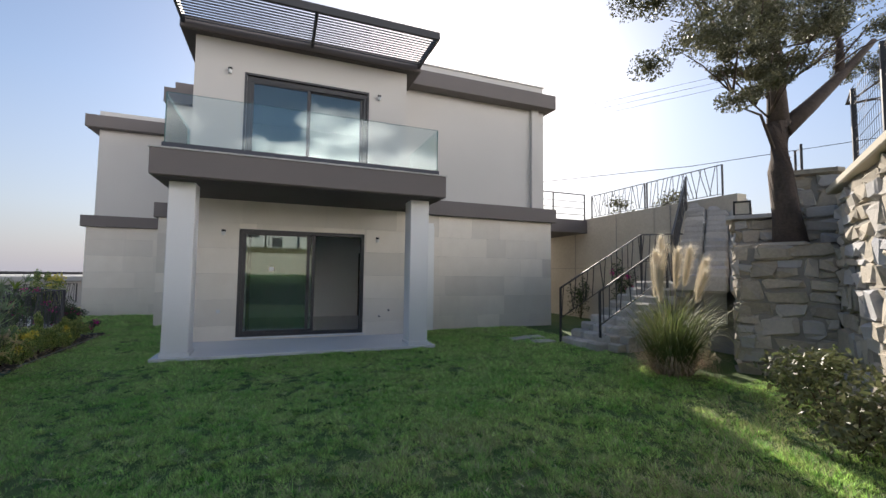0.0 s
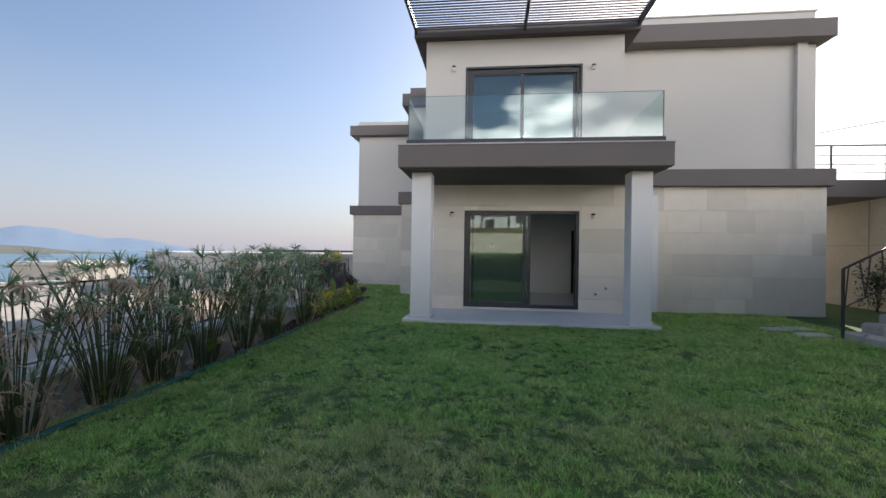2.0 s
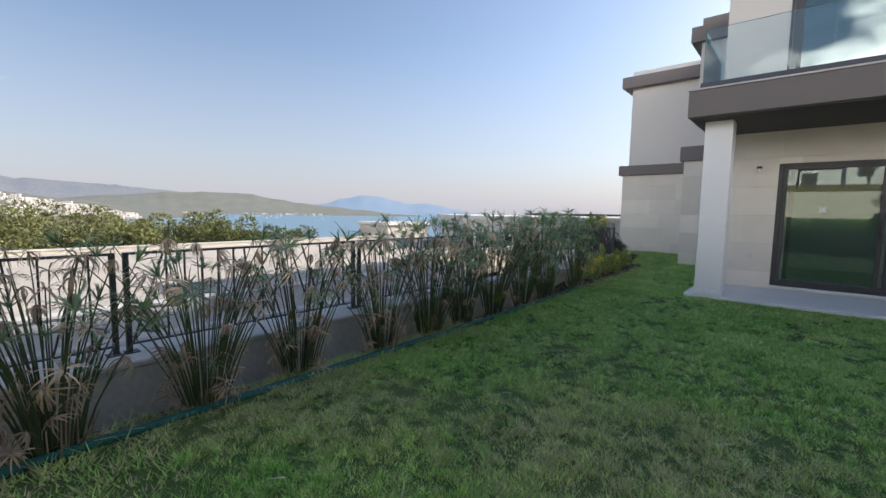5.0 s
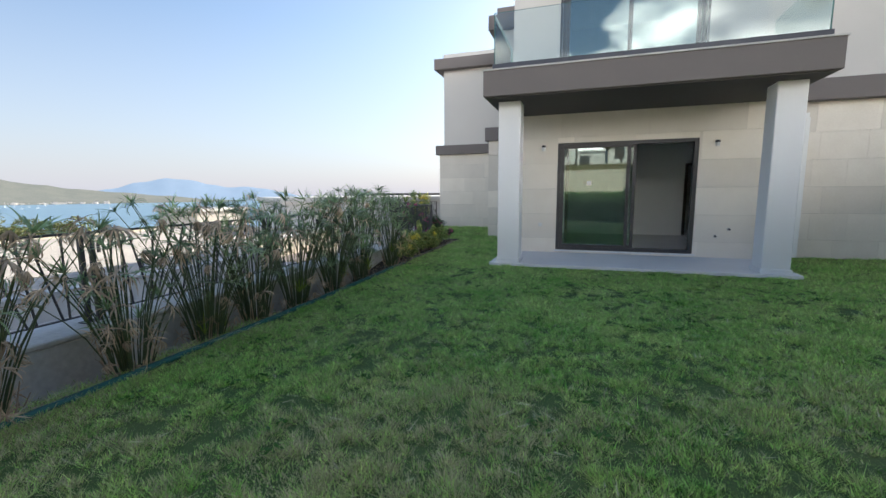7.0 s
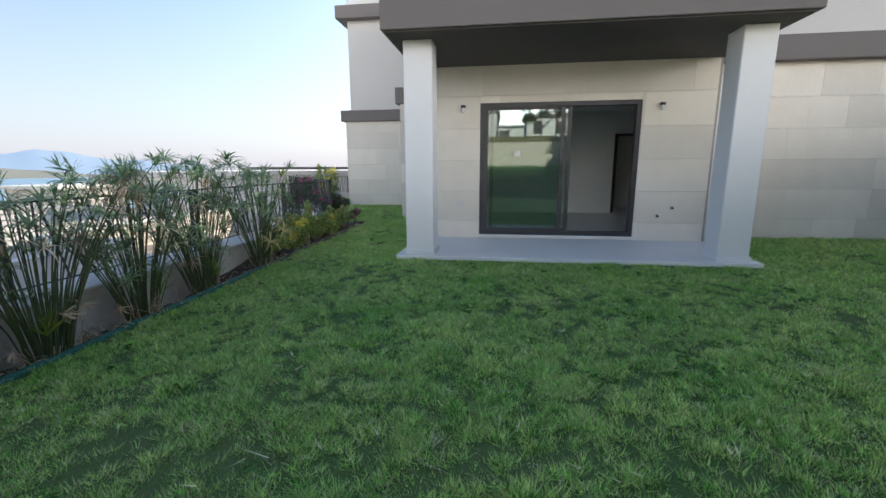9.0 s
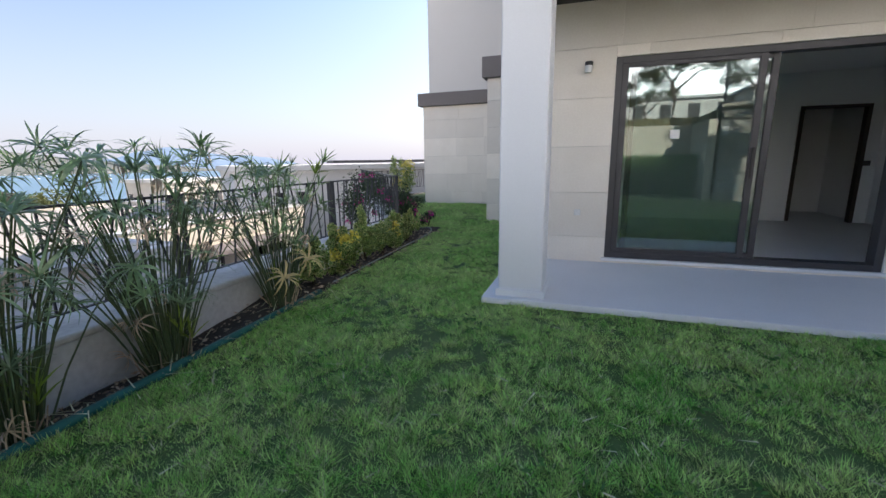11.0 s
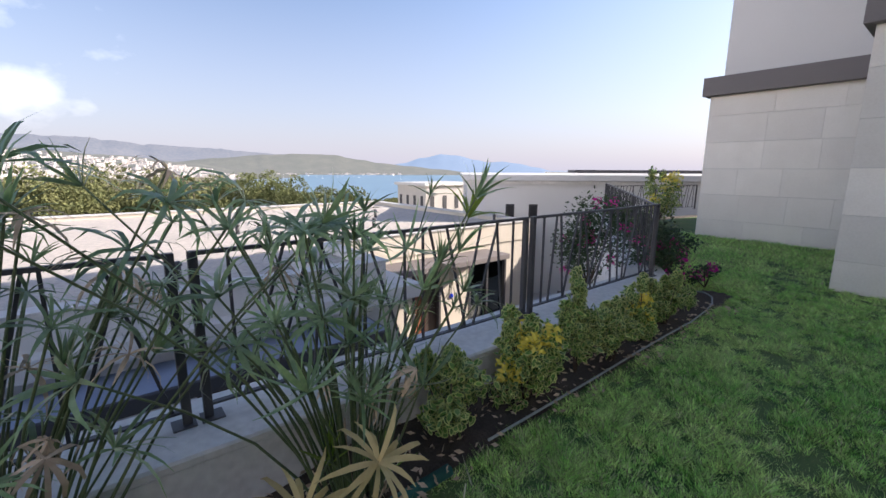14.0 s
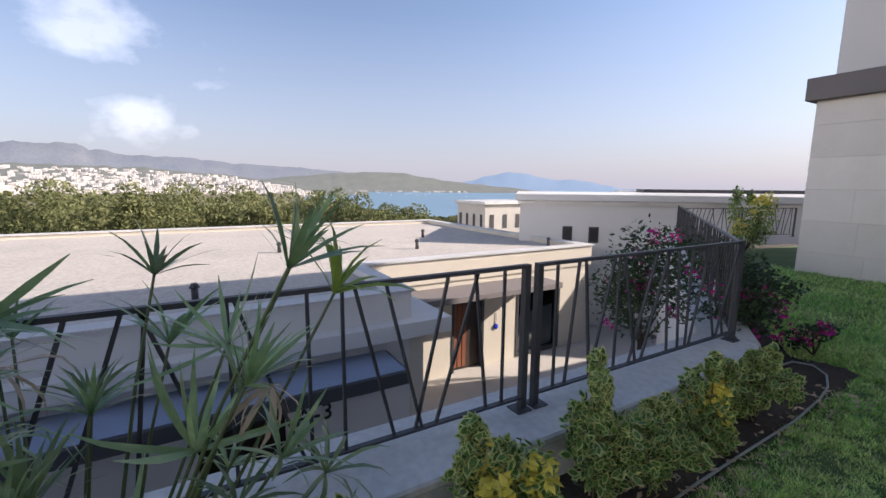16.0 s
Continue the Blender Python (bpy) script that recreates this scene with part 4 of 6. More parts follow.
def papyrus(x, y, h, n, dry, seed, label, spread=0.6):
    r = random.Random(seed)
    t = thing("papyrus_plant", (x, y, bed_z(x, y)), label, "plant", "papyrus along the fence")
    stubs = bmesh.new()
    heads = []
    for i in range(n):
        a = r.uniform(0, 2 * math.pi)
        k = math.sqrt(r.random())
        base = Vector((0.12 * k * math.cos(a), 0.14 * k * math.sin(a), -0.01))
        hh = h * r.uniform(0.6, 1.0) if r.random() < (0.8 if y < 5.5 else 0.62) else h * r.uniform(0.28, 0.65)
        out = spread * k * r.uniform(0.6, 1.5) * (hh / 1.2)
        tip = Vector((math.cos(a) * out, math.sin(a) * out * 1.1, hh))
        if y > 6.5 and tip.x + x > -3.4:
            tip.x = -3.4 - x + 0.1 * r.random()
        if tip.x + x > -2.95:
            tip.x = -2.95 - x + 0.1 * r.random()
        pts = [base.lerp(tip, q) + Vector((0, 0, 0.05 * hh * math.sin(math.pi * q))) * (1 if k > 0.4 else 0.2) - Vector((math.cos(a), math.sin(a), 0)) * (0.1 * out * math.sin(math.pi * q)) for q in (0, 0.25, 0.5, 0.75, 1)]
        part("stem", tube(bmesh.new(), pts, [0.0065, 0.006, 0.0052, 0.0045, 0.0038], 5, cap=False), M_CULM, t)
        heads.append((pts[-1], (pts[-1] - pts[-2]).normalized(), hh / h))
    for i in range(int(12 + 22 * dry)):
        a, k = r.uniform(0, 6.28), 0.06 + 0.14 * r.random()
        p0 = Vector((k * math.cos(a), k * math.sin(a), -0.01))
        p1 = p0 + Vector((math.cos(a) * r.uniform(0, 0.12), math.sin(a) * r.uniform(0, 0.12), r.uniform(0.12, 0.34)))
        tube(stubs, [p0, p1], [0.007, 0.004], 4, cap=False)
    part("dry_stubble", stubs, M_DRYLEAF, t, "cut dry straw-coloured stubble")["kind"] = "stuff"
    for p, d, q in heads:
        is_dry = r.random() < dry * (1.0 if q > 0.7 else 1.1)
        me = r.choice(DRY) if is_dry else (r.choice(BROAD) if r.random() < (0.45 if y > 5.5 else 0.2) else r.choice(FRESH))
        o = part("leaf_whorl", me, None, t)
        s = r.uniform(0.75, 1.12) * (1.1 if is_dry else 1.03 if y > 5.5 else 1.0)
        o.matrix_local = Matrix.Translation(p) @ d.to_track_quat("Z", "Y").to_matrix().to_4x4() @ Matrix.Rotation(r.uniform(0, 6.28), 4, "Z") @ Matrix.Diagonal((s, s, s, 1))
    for i in range(int(2 + dry * 20)):
        a = r.uniform(0, 6.28)
        o = part("dry_whorl", r.choice(DRY), None, t)
        o.matrix_local = Matrix.Translation((0.24 * math.cos(a), 0.24 * math.sin(a), r.uniform(0.12, 0.5))) @ Euler((r.uniform(-1.2, 1.2), r.uniform(-1.2, 1.2), a)).to_matrix().to_4x4() @ Matrix.Diagonal((0.85, 0.85, 0.85, 1))
    for i in range(2 if dry < 0.3 else 0):
        a = r.uniform(-1.2, 1.2)
        o = part("young_shoot", r.choice(YOUNG), None, t, "lime-green young shoot")
        o.matrix_local = Matrix.Translation((0.15 * math.cos(a), 0.17 * math.sin(a), r.uniform(0.12, 0.3)))
    return t


DRY_L, GREEN_L = "tall papyrus clump with many dry brown whorls", "tall green papyrus clump with narrow arching leaf whorls"
for k, (x, y, h, n, dry) in enumerate([(-3.55, -2.1, 1.15, 40, 0.5), (-3.5, -0.95, 1.2, 56, 0.55), (-3.46, 0.15, 1.26, 56, 0.62), (-3.46, 1.02, 1.32, 58, 0.6), (-3.55, 1.88, 1.33, 58, 0.55), (-3.5, 2.85, 1.32, 54, 0.4),
                                       (-3.52, 3.65, 1.44, 64, 0.24), (-3.55, 4.35, 1.46, 66, 0.32), (-3.55, 5.1, 1.52, 68, 0.22), (-3.55, 6.0, 1.5, 74, 0.16), (-3.6, 6.93, 1.6, 84, 0.12), (-3.57, 8.14, 1.44, 52, 0.06)]):
    clump = papyrus(x, y, h, n, dry, 300 + k, DRY_L if dry > 0.35 else GREEN_L, 0.74 if y > 6.5 else 0.62)
# two yellowed whorls bending out low over the lawn edge
for wx, wy, wz in ((0.44, -0.12, 0.52), (0.36, -0.36, 0.4)):
    o = part("dry_whorl", YELLOWED, None, clump, "yellowed drooping leaf whorl")
    o.matrix_local = Matrix.Translation((wx, wy, wz)) @ Euler((0.3, 0.7, 0.4)).to_matrix().to_4x4() @ Matrix.Diagonal((1.2, 1.2, 1.2, 1))
    part("stem", tube(bmesh.new(), [(0.05, 0.05, 0), (wx * 0.7, wy * 0.6, wz + 0.06), (wx, wy, wz)], [0.005, 0.0045, 0.004], 5, cap=False), M_CULM, clump)
# broad green whorls at half height on stems leaning out of the clump
for k, (wx, wy, wz) in enumerate(((0.12, 0.3, 0.98), (0.2, -0.1, 0.86), (0.1, 0.14, 0.72), (0.26, 0.2, 0.62), (-0.12, 0.38, 1.12), (0.3, -0.3, 0.78))):
    o = part("leaf_whorl", umbel_mesh(190 + k, M_PAPYRUS, 15, 0.24, -0.15, 0.5, 0.0085), None, clump)
    o.matrix_local = Matrix.Translation((wx, wy, wz)) @ Euler((-wy * 0.9, wx * 0.9, k)).to_matrix().to_4x4()
    part("stem", tube(bmesh.new(), [(wx * 0.25, wy * 0.25, 0), (wx * 0.5, wy * 0.5, wz * 0.6), (wx, wy, wz)], [0.006, 0.005, 0.004], 5, cap=False), M_CULM, clump)
# one long stem leaning out along the fence, with an upright fan of fresh leaves
o = part("young_shoot", umbel_mesh(181, M_LIME, 16, 0.2, 0.35, 1.05, 0.0085), None, clump, "fresh green upright leaf fan")
o.matrix_local = Matrix.Translation((0.06, 0.62, 1.27)) @ Euler((-0.35, 0.1, 0)).to_matrix().to_4x4()
part("stem", tube(bmesh.new(), [(0.02, 0.06, 0), (0.03, 0.25, 0.6), (0.06, 0.62, 1.27)], [0.006, 0.005, 0.004], 5, cap=False), M_CULM, clump)

# ---- clipped shrubs ----


def shrub(x, y, h, w, seed, material, leaf_size, n, label, name="euonymus_shrub", category="shrub", group="variegated shrubs", z=0.02, lumps=7, tips=None, foot=0.0):
    r, rs = random.Random(seed), np.random.RandomState(seed)
    t = thing(name, (x, y, z), label, category, group)
    bm = bmesh.new()
    blobs = []
    for i in range(lumps):
        a, k = r.uniform(0, 6.28), w * 0.5 * r.uniform(0.1, 0.75)
        c = (k * math.cos(a), k * math.sin(a), h * r.uniform(0.2, 0.8))
        blobs.append((*c, w * r.uniform(0.2, 0.34), h * r.uniform(0.16, 0.28)))
        tube(bm, [(0, 0, -0.02), (c[0] * 0.5, c[1] * 0.5, c[2] * 0.55), c], [0.009, 0.006, 0.003], 5)
    for i in range(3 if material is M_EUON else 0):
        a, k = r.uniform(0, 6.28), w * 0.3 * r.random()
        c = (k * math.cos(a), k * math.sin(a), h * r.uniform(0.86, 1.08))
        blobs.append((*c, w * 0.11, h * 0.16))
        tube(bm, [(0, 0, 0.1 * h), (c[0] * 0.7, c[1] * 0.7, c[2] * 0.6), c], [0.006, 0.005, 0.003], 5)
    if foot:
        tube(bm, [(0.1, 0.1, -foot), (-0.1, 0, -foot * 0.5), (0, 0, 0.1)], [0.05, 0.04, 0.025], 7)
    part("branchwork", bm, M_TWIG, t)["kind"] = "stuff"
    if material is M_EUON:
        rim, field = oval_leaves(crown_points(blobs, n // lumps, rs, 0.7), leaf_size, rs, 0.7)
        part("foliage", tri_mesh("foliage", rim, M_MARGIN, 6), None, t)["kind"] = "stuff"
        part("leaf_centre", tri_mesh("leaf_centre", field, material, 6), None, t, "green middles of the cream-edged leaves")["kind"] = "stuff"
    else:
        part("foliage", tri_mesh("foliage", leaf_quads(crown_points(blobs, n // lumps, rs, 0.7), leaf_size, rs, 0.3), material, 4), None, t)["kind"] = "stuff"
    if tips:
        if tips is M_PINK:
            pts = crown_points(blobs, 1, rs, 0.25)
            pts = np.repeat(pts, 18, axis=0) + rs.normal(size=(len(pts) * 18, 3)) * 0.034
        else:
            pts = crown_points([(b[0], b[1], b[2] + b[4] * 0.9, b[3] * 0.7, b[4] * 0.7) for b in blobs[:5]], 90, rs, 0.6)
        part("tip_foliage", tri_mesh("tip_foliage", leaf_quads(pts, leaf_size * 1.1, rs, 0.3), tips, 4), None, t, "bright magenta flowers" if tips is M_PINK else "bright golden young leaves")["kind"] = "stuff"
    return t


VL, GL = "low variegated green and cream euonymus shrub", "low euonymus shrub with golden-yellow tips"
for k, (x, y, h, w, tip) in enumerate([(-3.62, 8.75, 0.48, 0.5, None), (-3.62, 9.38, 0.52, 0.48, M_GOLD), (-3.68, 10.02, 0.66, 0.34, None), (-3.6, 10.42, 0.42, 0.36, None), (-3.68, 10.98, 0.52, 0.38, M_GOLD), (-3.7, 11.55, 0.48, 0.36, None)]):
    shrub(x, y, h, w, 400 + k, M_EUON, 0.031, 1350, GL if tip else VL, tips=tip)
shrub(-4.45, 12.95, 0.95, 0.75, 430, M_DARKLEAF, 0.03, 1900, "dark bougainvillea spilling over the parapet corner", "bougainvillea", "shrub", "bougainvilleas", lumps=12, tips=M_PINK)
shrub(-4.9, 12.1, 1.25, 1.0, 431, M_DARKLEAF, 0.026, 4200, "dark bougainvillea behind the fence with magenta flowers", "bougainvillea", "shrub", "bougainvilleas", z=0.05, lumps=15, tips=M_PINK, foot=3.75)
shrub(-4.0, 13.4, 0.34, 0.5, 432, M_DARKLEAF, 0.03, 260, "small low bougainvillea with magenta flowers on the bed", "bougainvillea", "shrub", "bougainvilleas", lumps=6, tips=M_PINK)
for k, (x, y, h, w) in enumerate([(-4.7, 13.9, 0.7, 0.7), (-5.4, 15.0, 0.6, 0.8), (-6.2, 16.3, 0.5, 0.8), (-7.0, 17.6, 0.5, 0.8), (-7.9, 19.0, 0.6, 0.9)]):
    shrub(x, y, h, w, 440 + k, M_DARKLEAF, 0.035, 700, "dark green hedge shrub along the far terrace edge", "hedge_shrub", "shrub", "hedge shrubs")
shrub(-7.6, 19.9, 1.3, 1.1, 450, M_EUON, 0.05, 900, "yellow-green shrub at the end of the terrace", "yellow_shrub", "shrub", "", lumps=10, tips=M_GOLD)

# drip hose along the shrubs, looping at the corner of the bed
bm = bmesh.new()
tube(bm, [(-3.47, 8.9, 0.04), (-3.49, 9.4, 0.035), (-3.5, 10.0, 0.04), (-3.53, 10.6, 0.035), (-3.54, 11.2, 0.04), (-3.55, 11.8, 0.035), (-3.59, 12.3, 0.04), (-3.64, 12.6, 0.04), (-3.73, 12.85, 0.045), (-3.86, 12.97, 0.05), (-3.98, 12.9, 0.055), (-4.0, 12.7, 0.05), (-3.9, 12.5, 0.045)], 0.008, 6)
hose = tagged(part("drip_hose", bm, M_HOSE), "thin grey drip hose along the lawn edge, looped at the corner", "hose")

# litter on the bed and lawn edge
lrs = np.random.RandomState(77)
pts = np.stack([lrs.uniform(-3.9, -3.35, 1400), lrs.uniform(-1.6, 12.6, 1400), lrs.uniform(0.02, 0.04, 1400)], 1)
pts[:, 2] += np.array([bed_z(p[0], p[1]) for p in pts])
tagged(part("leaf_litter", tri_mesh("leaf_litter", leaf_quads(pts, 0.024, lrs, 0.85), M_DRYLEAF, 4), None), "dry brown leaf scraps and clods on the planting bed", "litter", kind="stuff")
st_c, st_m = [], 170
for i in range(st_m):
    x, y, a, ln = lrs.uniform(-3.85, -3.2), lrs.uniform(-2.5, 8.8), lrs.uniform(0, 6.28), lrs.uniform(0.1, 0.42)
    d, s_ = np.array([math.cos(a) * ln, math.sin(a) * ln, lrs.uniform(-0.01, 0.06)]), np.array([-math.sin(a), math.cos(a), 0]) * 0.004
    p = np.array([x, y, 0.05 + bed_z(x, y)])
    st_c.extend([p - s_, p + s_, p + d + s_ * 0.3, p + d - s_ * 0.3])
tagged(part("dry_stalks", tri_mesh("dry_stalks", np.array(st_c), M_STRAW, 4), None), "fallen dry straw-coloured stalks along the bed", "stalks", kind="stuff")

# ---- neighbour's house below ----
NG = -3.7
setting("pavement", boxes((-16, -4.45, -8, 30, NG - 0.4, NG)), M_PAVE, "pale paved courtyard of the lower house", "pavement")
nb = thing("neighbour_house", (-12, 12, NG), "single-storey cream house with a flat gravel roof", "house")
nx, ny, nz = 12, -12, -NG


def nbox(*r):
    return (r[0] + nx, r[1] + nx, r[2] + ny, r[3] + ny, r[4] + nz, r[5] + nz)


def nboxes(*rows, bevel=0.0):
    return boxes(*[nbox(*r) for r in rows], bevel=bevel)


# door opening y 14.35..15.35, window y 16.65..18.3 in the recessed wall at x -12.1
for y0, y1, z0, z1 in ((12.0, 14.35, NG, -1.0), (15.4, 16.65, NG, -1.0), (18.4, 19.7, NG, -1.0), (14.35, 15.4, -1.5, -1.0), (16.65, 18.4, -1.5, -1.0)):
    part("wall", nboxes((-12.4, -12.1, y0, y1, z0, z1)), M_RENDER, nb)
part("side_wall", nboxes((-23.5, -12.4, 19.4, 19.7, NG, -1.0)), M_RENDER, nb)
part("side_wall", nboxes((-12.4, -9.3, 11.7, 12.0, NG, -1.0)), M_RENDER, nb)
part("annex_wall", nboxes((-9.6, -9.3, 9.5, 11.7, NG, -1.0), (-9.6, -9.3, -8, 8.2, NG, -1.0), (-9.6, -9.3, 8.2, 9.5, -1.5, -1.0)), M_RENDERW, nb)
part("inner_wall", nboxes((-10.6, -10.5, 7.6, 10, NG, -1.2)), M_WOOD, nb)
# black sheet paints the unlit room behind the door and window
part("room_back", nboxes((-13.4, -13.3, 13.9, 18.8, NG, -1.0)), M_BLACK, nb)
part("parapet", nboxes((-12.35, -12.05, 12.0, 19.75, -1.0, -0.36), (-23.6, -12.35, 19.45, 19.75, -1.0, -0.36), (-23.6, -23.3, -8, 19.45, -1.0, -0.36)), M_RENDER, nb)
part("annex_parapet", nboxes((-9.55, -9.3, -8, 11.75, -0.86, -0.36), (-12.05, -9.55, 11.5, 11.75, -0.86, -0.36)), M_RENDERW, nb)
part("coping", nboxes((-12.42, -12.0, 11.8, 19.82, -0.36, -0.32), (-23.7, -12.42, 19.4, 19.82, -0.36, -0.32), (-23.7, -23.25, -8, 19.4, -0.36, -0.32), (-9.6, -9.25, -8, 11.8, -0.36, -0.32), (-12.0, -9.6, 11.45, 11.8, -0.36, -0.32)), M_COPING, nb)
part("eave_slab", nboxes((-9.6, -9.0, -8, 12.45, -1.15, -0.86), (-12.1, -9.6, 11.75, 12.45, -1.15, -0.86), bevel=0.01), M_RENDERW, nb)
part("roof", nboxes((-23.3, -12.35, -8, 19.45, -1.1, -0.5), (-12.35, -9.55, -8, 11.5, -1.1, -0.5)), M_GRAVEL, nb, "pale gravel roof covering")
part("door_canopy", nboxes((-12.1, -11.0, 12.45, 17.4, -1.32, -1.16), bevel=0.01), M_FASCIA, nb, "flat dark grey canopy over the door")
cn = part("entrance_canopy", nboxes((-9.3, -8.3, 3.0, 11.25, -1.62, -1.40), bevel=0.01), M_STEEL, nb, "dark-edged flat entrance canopy")
part("canopy_top", nboxes((-9.3, -8.36, 3.05, 11.2, -1.399, -1.392)), M_CANOPY, cn, "blue-grey canopy covering")
nd = part("door", nboxes((-12.3, -12.22, 14.4, 15.35, NG + 0.02, -1.55)), M_WOOD, nb, "dark front door with reddish wooden slats")
for k in range(3):
    part("slat", nboxes((-12.22, -12.19, 14.44 + 0.152 * k, 14.56 + 0.152 * k, NG + 0.1, -1.62)), M_REDWOOD, nd)
part("door_frame", nboxes((-12.34, -12.08, 14.33, 14.41, NG, -1.5), (-12.34, -12.08, 15.34, 15.42, NG, -1.5), (-12.34, -12.08, 14.41, 15.34, -1.57, -1.49)), M_STEEL, nb)
nw = part("window", nboxes((-12.34, -12.08, 16.63, 16.71, -3.65, -1.5), (-12.34, -12.08, 18.34, 18.42, -3.65, -1.5), (-12.34, -12.08, 16.71, 18.34, -1.57, -1.49), (-12.34, -12.08, 16.71, 18.34, -3.65, -3.57), (-12.3, -12.12, 17.48, 17.56, -3.57, -1.57)), M_STEEL, nb)
part("pane", nboxes((-12.22, -12.21, 16.71, 18.34, -3.57, -1.57)), glass("dark house glass", (0.3, 0.33, 0.35), 0.15), nw)
for k in range(5):
    part("curtain_fold", nboxes((-12.5, -12.44, 16.8 + 0.13 * k, 16.88 + 0.13 * k, -3.6, -1.55), bevel=0.015), M_RENDERW, nw)
evil = thing("blue_bead_charm", (-12.08, 15.85, -2.55), "blue glass bead charm hanging on the cream wall", "ornament")
bm = bmesh.new()
bmesh.ops.create_uvsphere(bm, u_segments=10, v_segments=6, radius=0.09, matrix=Matrix.Diagonal((0.4, 1, 1, 1)))
part("bead", bm, M_BLUE, evil)
part("cord", tube(bmesh.new(), [(0, 0, 0.08), (0, 0, 0.42)], 0.008, 5), M_BLACK, evil)
for k, (x, y) in enumerate(((-13.2, 18.9), (-14.8, 14.6), (-17.5, 16.2), (-10.9, 8.3), (-16.0, 10.5))):
    v_ = thing("roof_vent", (x, y, -0.5), "short dark vent pipe on the gravel roof", "vent pipe", "roof vents")
    part("pipe", tube(bmesh.new(), [(0, 0, 0), (0, 0, 0.25)], 0.06, 10), M_STEEL, v_)
    part("cap", tube(bmesh.new(), [(0, 0, 0.25), (0, 0, 0.33)], [0.09, 0.05], 10), M_STEEL, v_)
# house number, drawn with the built-in font
fc = bpy.data.curves.new("house_number", "FONT")
fc.body, fc.size, fc.extrude = "A-3", 0.42, 0.012
tx = new("house_number", fc)
tx.matrix_world = pose(-9.285, 9.62, -2.42, 90, 0, 90)
fc.materials.append(M_BLACK)
tagged(tx, "black raised house number letters on the white wall", "house number")
# air conditioner and yard wall
setting("yard_wall", boxes((-17, -10.5, 22.1, 22.3, NG, -0.75), (-10.7, -10.5, 22.3, 27, NG, -1.2), bevel=0.01), M_RENDERW, "white yard wall of the lower house", "wall")
# dark strip drawn where the yard wall meets the paving
setting("yard_skirting", boxes((-17, -10.52, 22.08, 22.098, NG, NG + 0.12)), M_FASCIA, "thin dark strip along the foot of the yard wall", "skirting")
ac = thing("air_conditioner", (-13.25, 22.1, -1.75), "white outdoor air-conditioner unit on the yard wall", "air conditioner")
part("casing", boxes((-0.42, 0.42, -0.38, -0.06, 0, 0.6), bevel=0.025), M_WHITE, ac)
part("grille", tube(bmesh.new(), [(-0.1, -0.38, 0.3), (-0.1, -0.395, 0.3)], 0.24, 20), M_STEEL, ac, "round dark fan grille")
for x in (-0.3, 0.3):
    part("bracket", boxes((x - 0.02, x + 0.02, -0.36, 0, -0.04, 0), (x - 0.02, x + 0.02, -0.04, 0, -0.3, -0.04)), M_STEEL, ac)

# second white house, beyond
n2 = thing("far_house", (-15, 19.1, NG), "plain white house with a flat roof and small square windows", "house")
n2.rotation_euler.z = radians(-40.5)
part("wall", boxes((-9, 0, 0, 24, 0, 4.62)), M_RENDERW, n2)
part("roof", boxes((-9.2, 0.25, -0.2, 24.2, 4.75, 5.0), bevel=0.02), M_RENDERW, n2)
part("eave", boxes((-9.1, 0.12, -0.1, 24.1, 4.62, 4.75)), M_CONCRETE, n2)
for y0 in (1.6, 2.55):
    w_ = part("window", boxes((-0.1, 0.02, y0, y0 + 0.36, 3.2, 3.8)), M_STEEL, n2)
    part("pane", boxes((0.02, 0.03, y0 + 0.05, y0 + 0.31, 3.26, 3.74)), M_BLACK, w_)
part("solar_panel", boxes((-3.6, -2.4, 5, 17, 5.06, 5.2)), M_STEEL, n2)
for k, (x, y, z, w, d, h) in enumerate([(-41.5, 38, -9, 5.5, 7, 8.7), (-30, 62, -8, 20, 10, 8.9)]):
    hh = thing("white_house", (x, y, z), "white flat-roofed house further down the slope", "house", "houses down the slope")
    part("wall", boxes((-w / 2, w / 2, -d / 2, d / 2, 0, h)), M_PAVE, hh)
    part("roof", boxes((-w / 2 - 0.3, w / 2 + 0.3, -d / 2 - 0.3, d / 2 + 0.3, h, h + 0.3)), M_COPING, hh)
    for j in range(4):
        for lv_ in range(2):
            part("window", boxes((-w / 2 + w * (j + 0.35) / 4, -w / 2 + w * (j + 0.65) / 4, -d / 2 - 0.05, -d / 2 + 0.02, h - 2.6 - 3 * lv_, h - 1.1 - 3 * lv_)), M_STEEL, hh)
            part("window", boxes((w / 2 - 0.02, w / 2 + 0.05, -d / 2 + d * (j + 0.35) / 4, -d / 2 + d * (j + 0.65) / 4, h - 2.6 - 3 * lv_, h - 1.1 - 3 * lv_)), M_STEEL, hh)

# ---- stairs, retaining walls and tree beside the house ----
setting("wall_retaining", boxes((11.4, 11.75, 7.4, 30, -0.5, 3.8), (11.38, 11.4, 10.0, 10.02, 0, 3.8), bevel=0.0), M_RETAIN, "tall shuttered concrete retaining wall with tie holes", "wall")
for j, yy in enumerate((9.4, 11.6, 13.8, 16.0)):
    setting("formwork_joint_%d" % (j + 1), boxes((11.385, 11.398, yy, yy + 0.02, 0, 3.78)), M_MORTAR, "vertical formwork joint in the concrete wall", "joint")
setting("formwork_joint_5", boxes((11.385, 11.398, 7.5, 29, 1.9, 1.915)), M_MORTAR, "level formwork joint in the concrete wall", "joint")
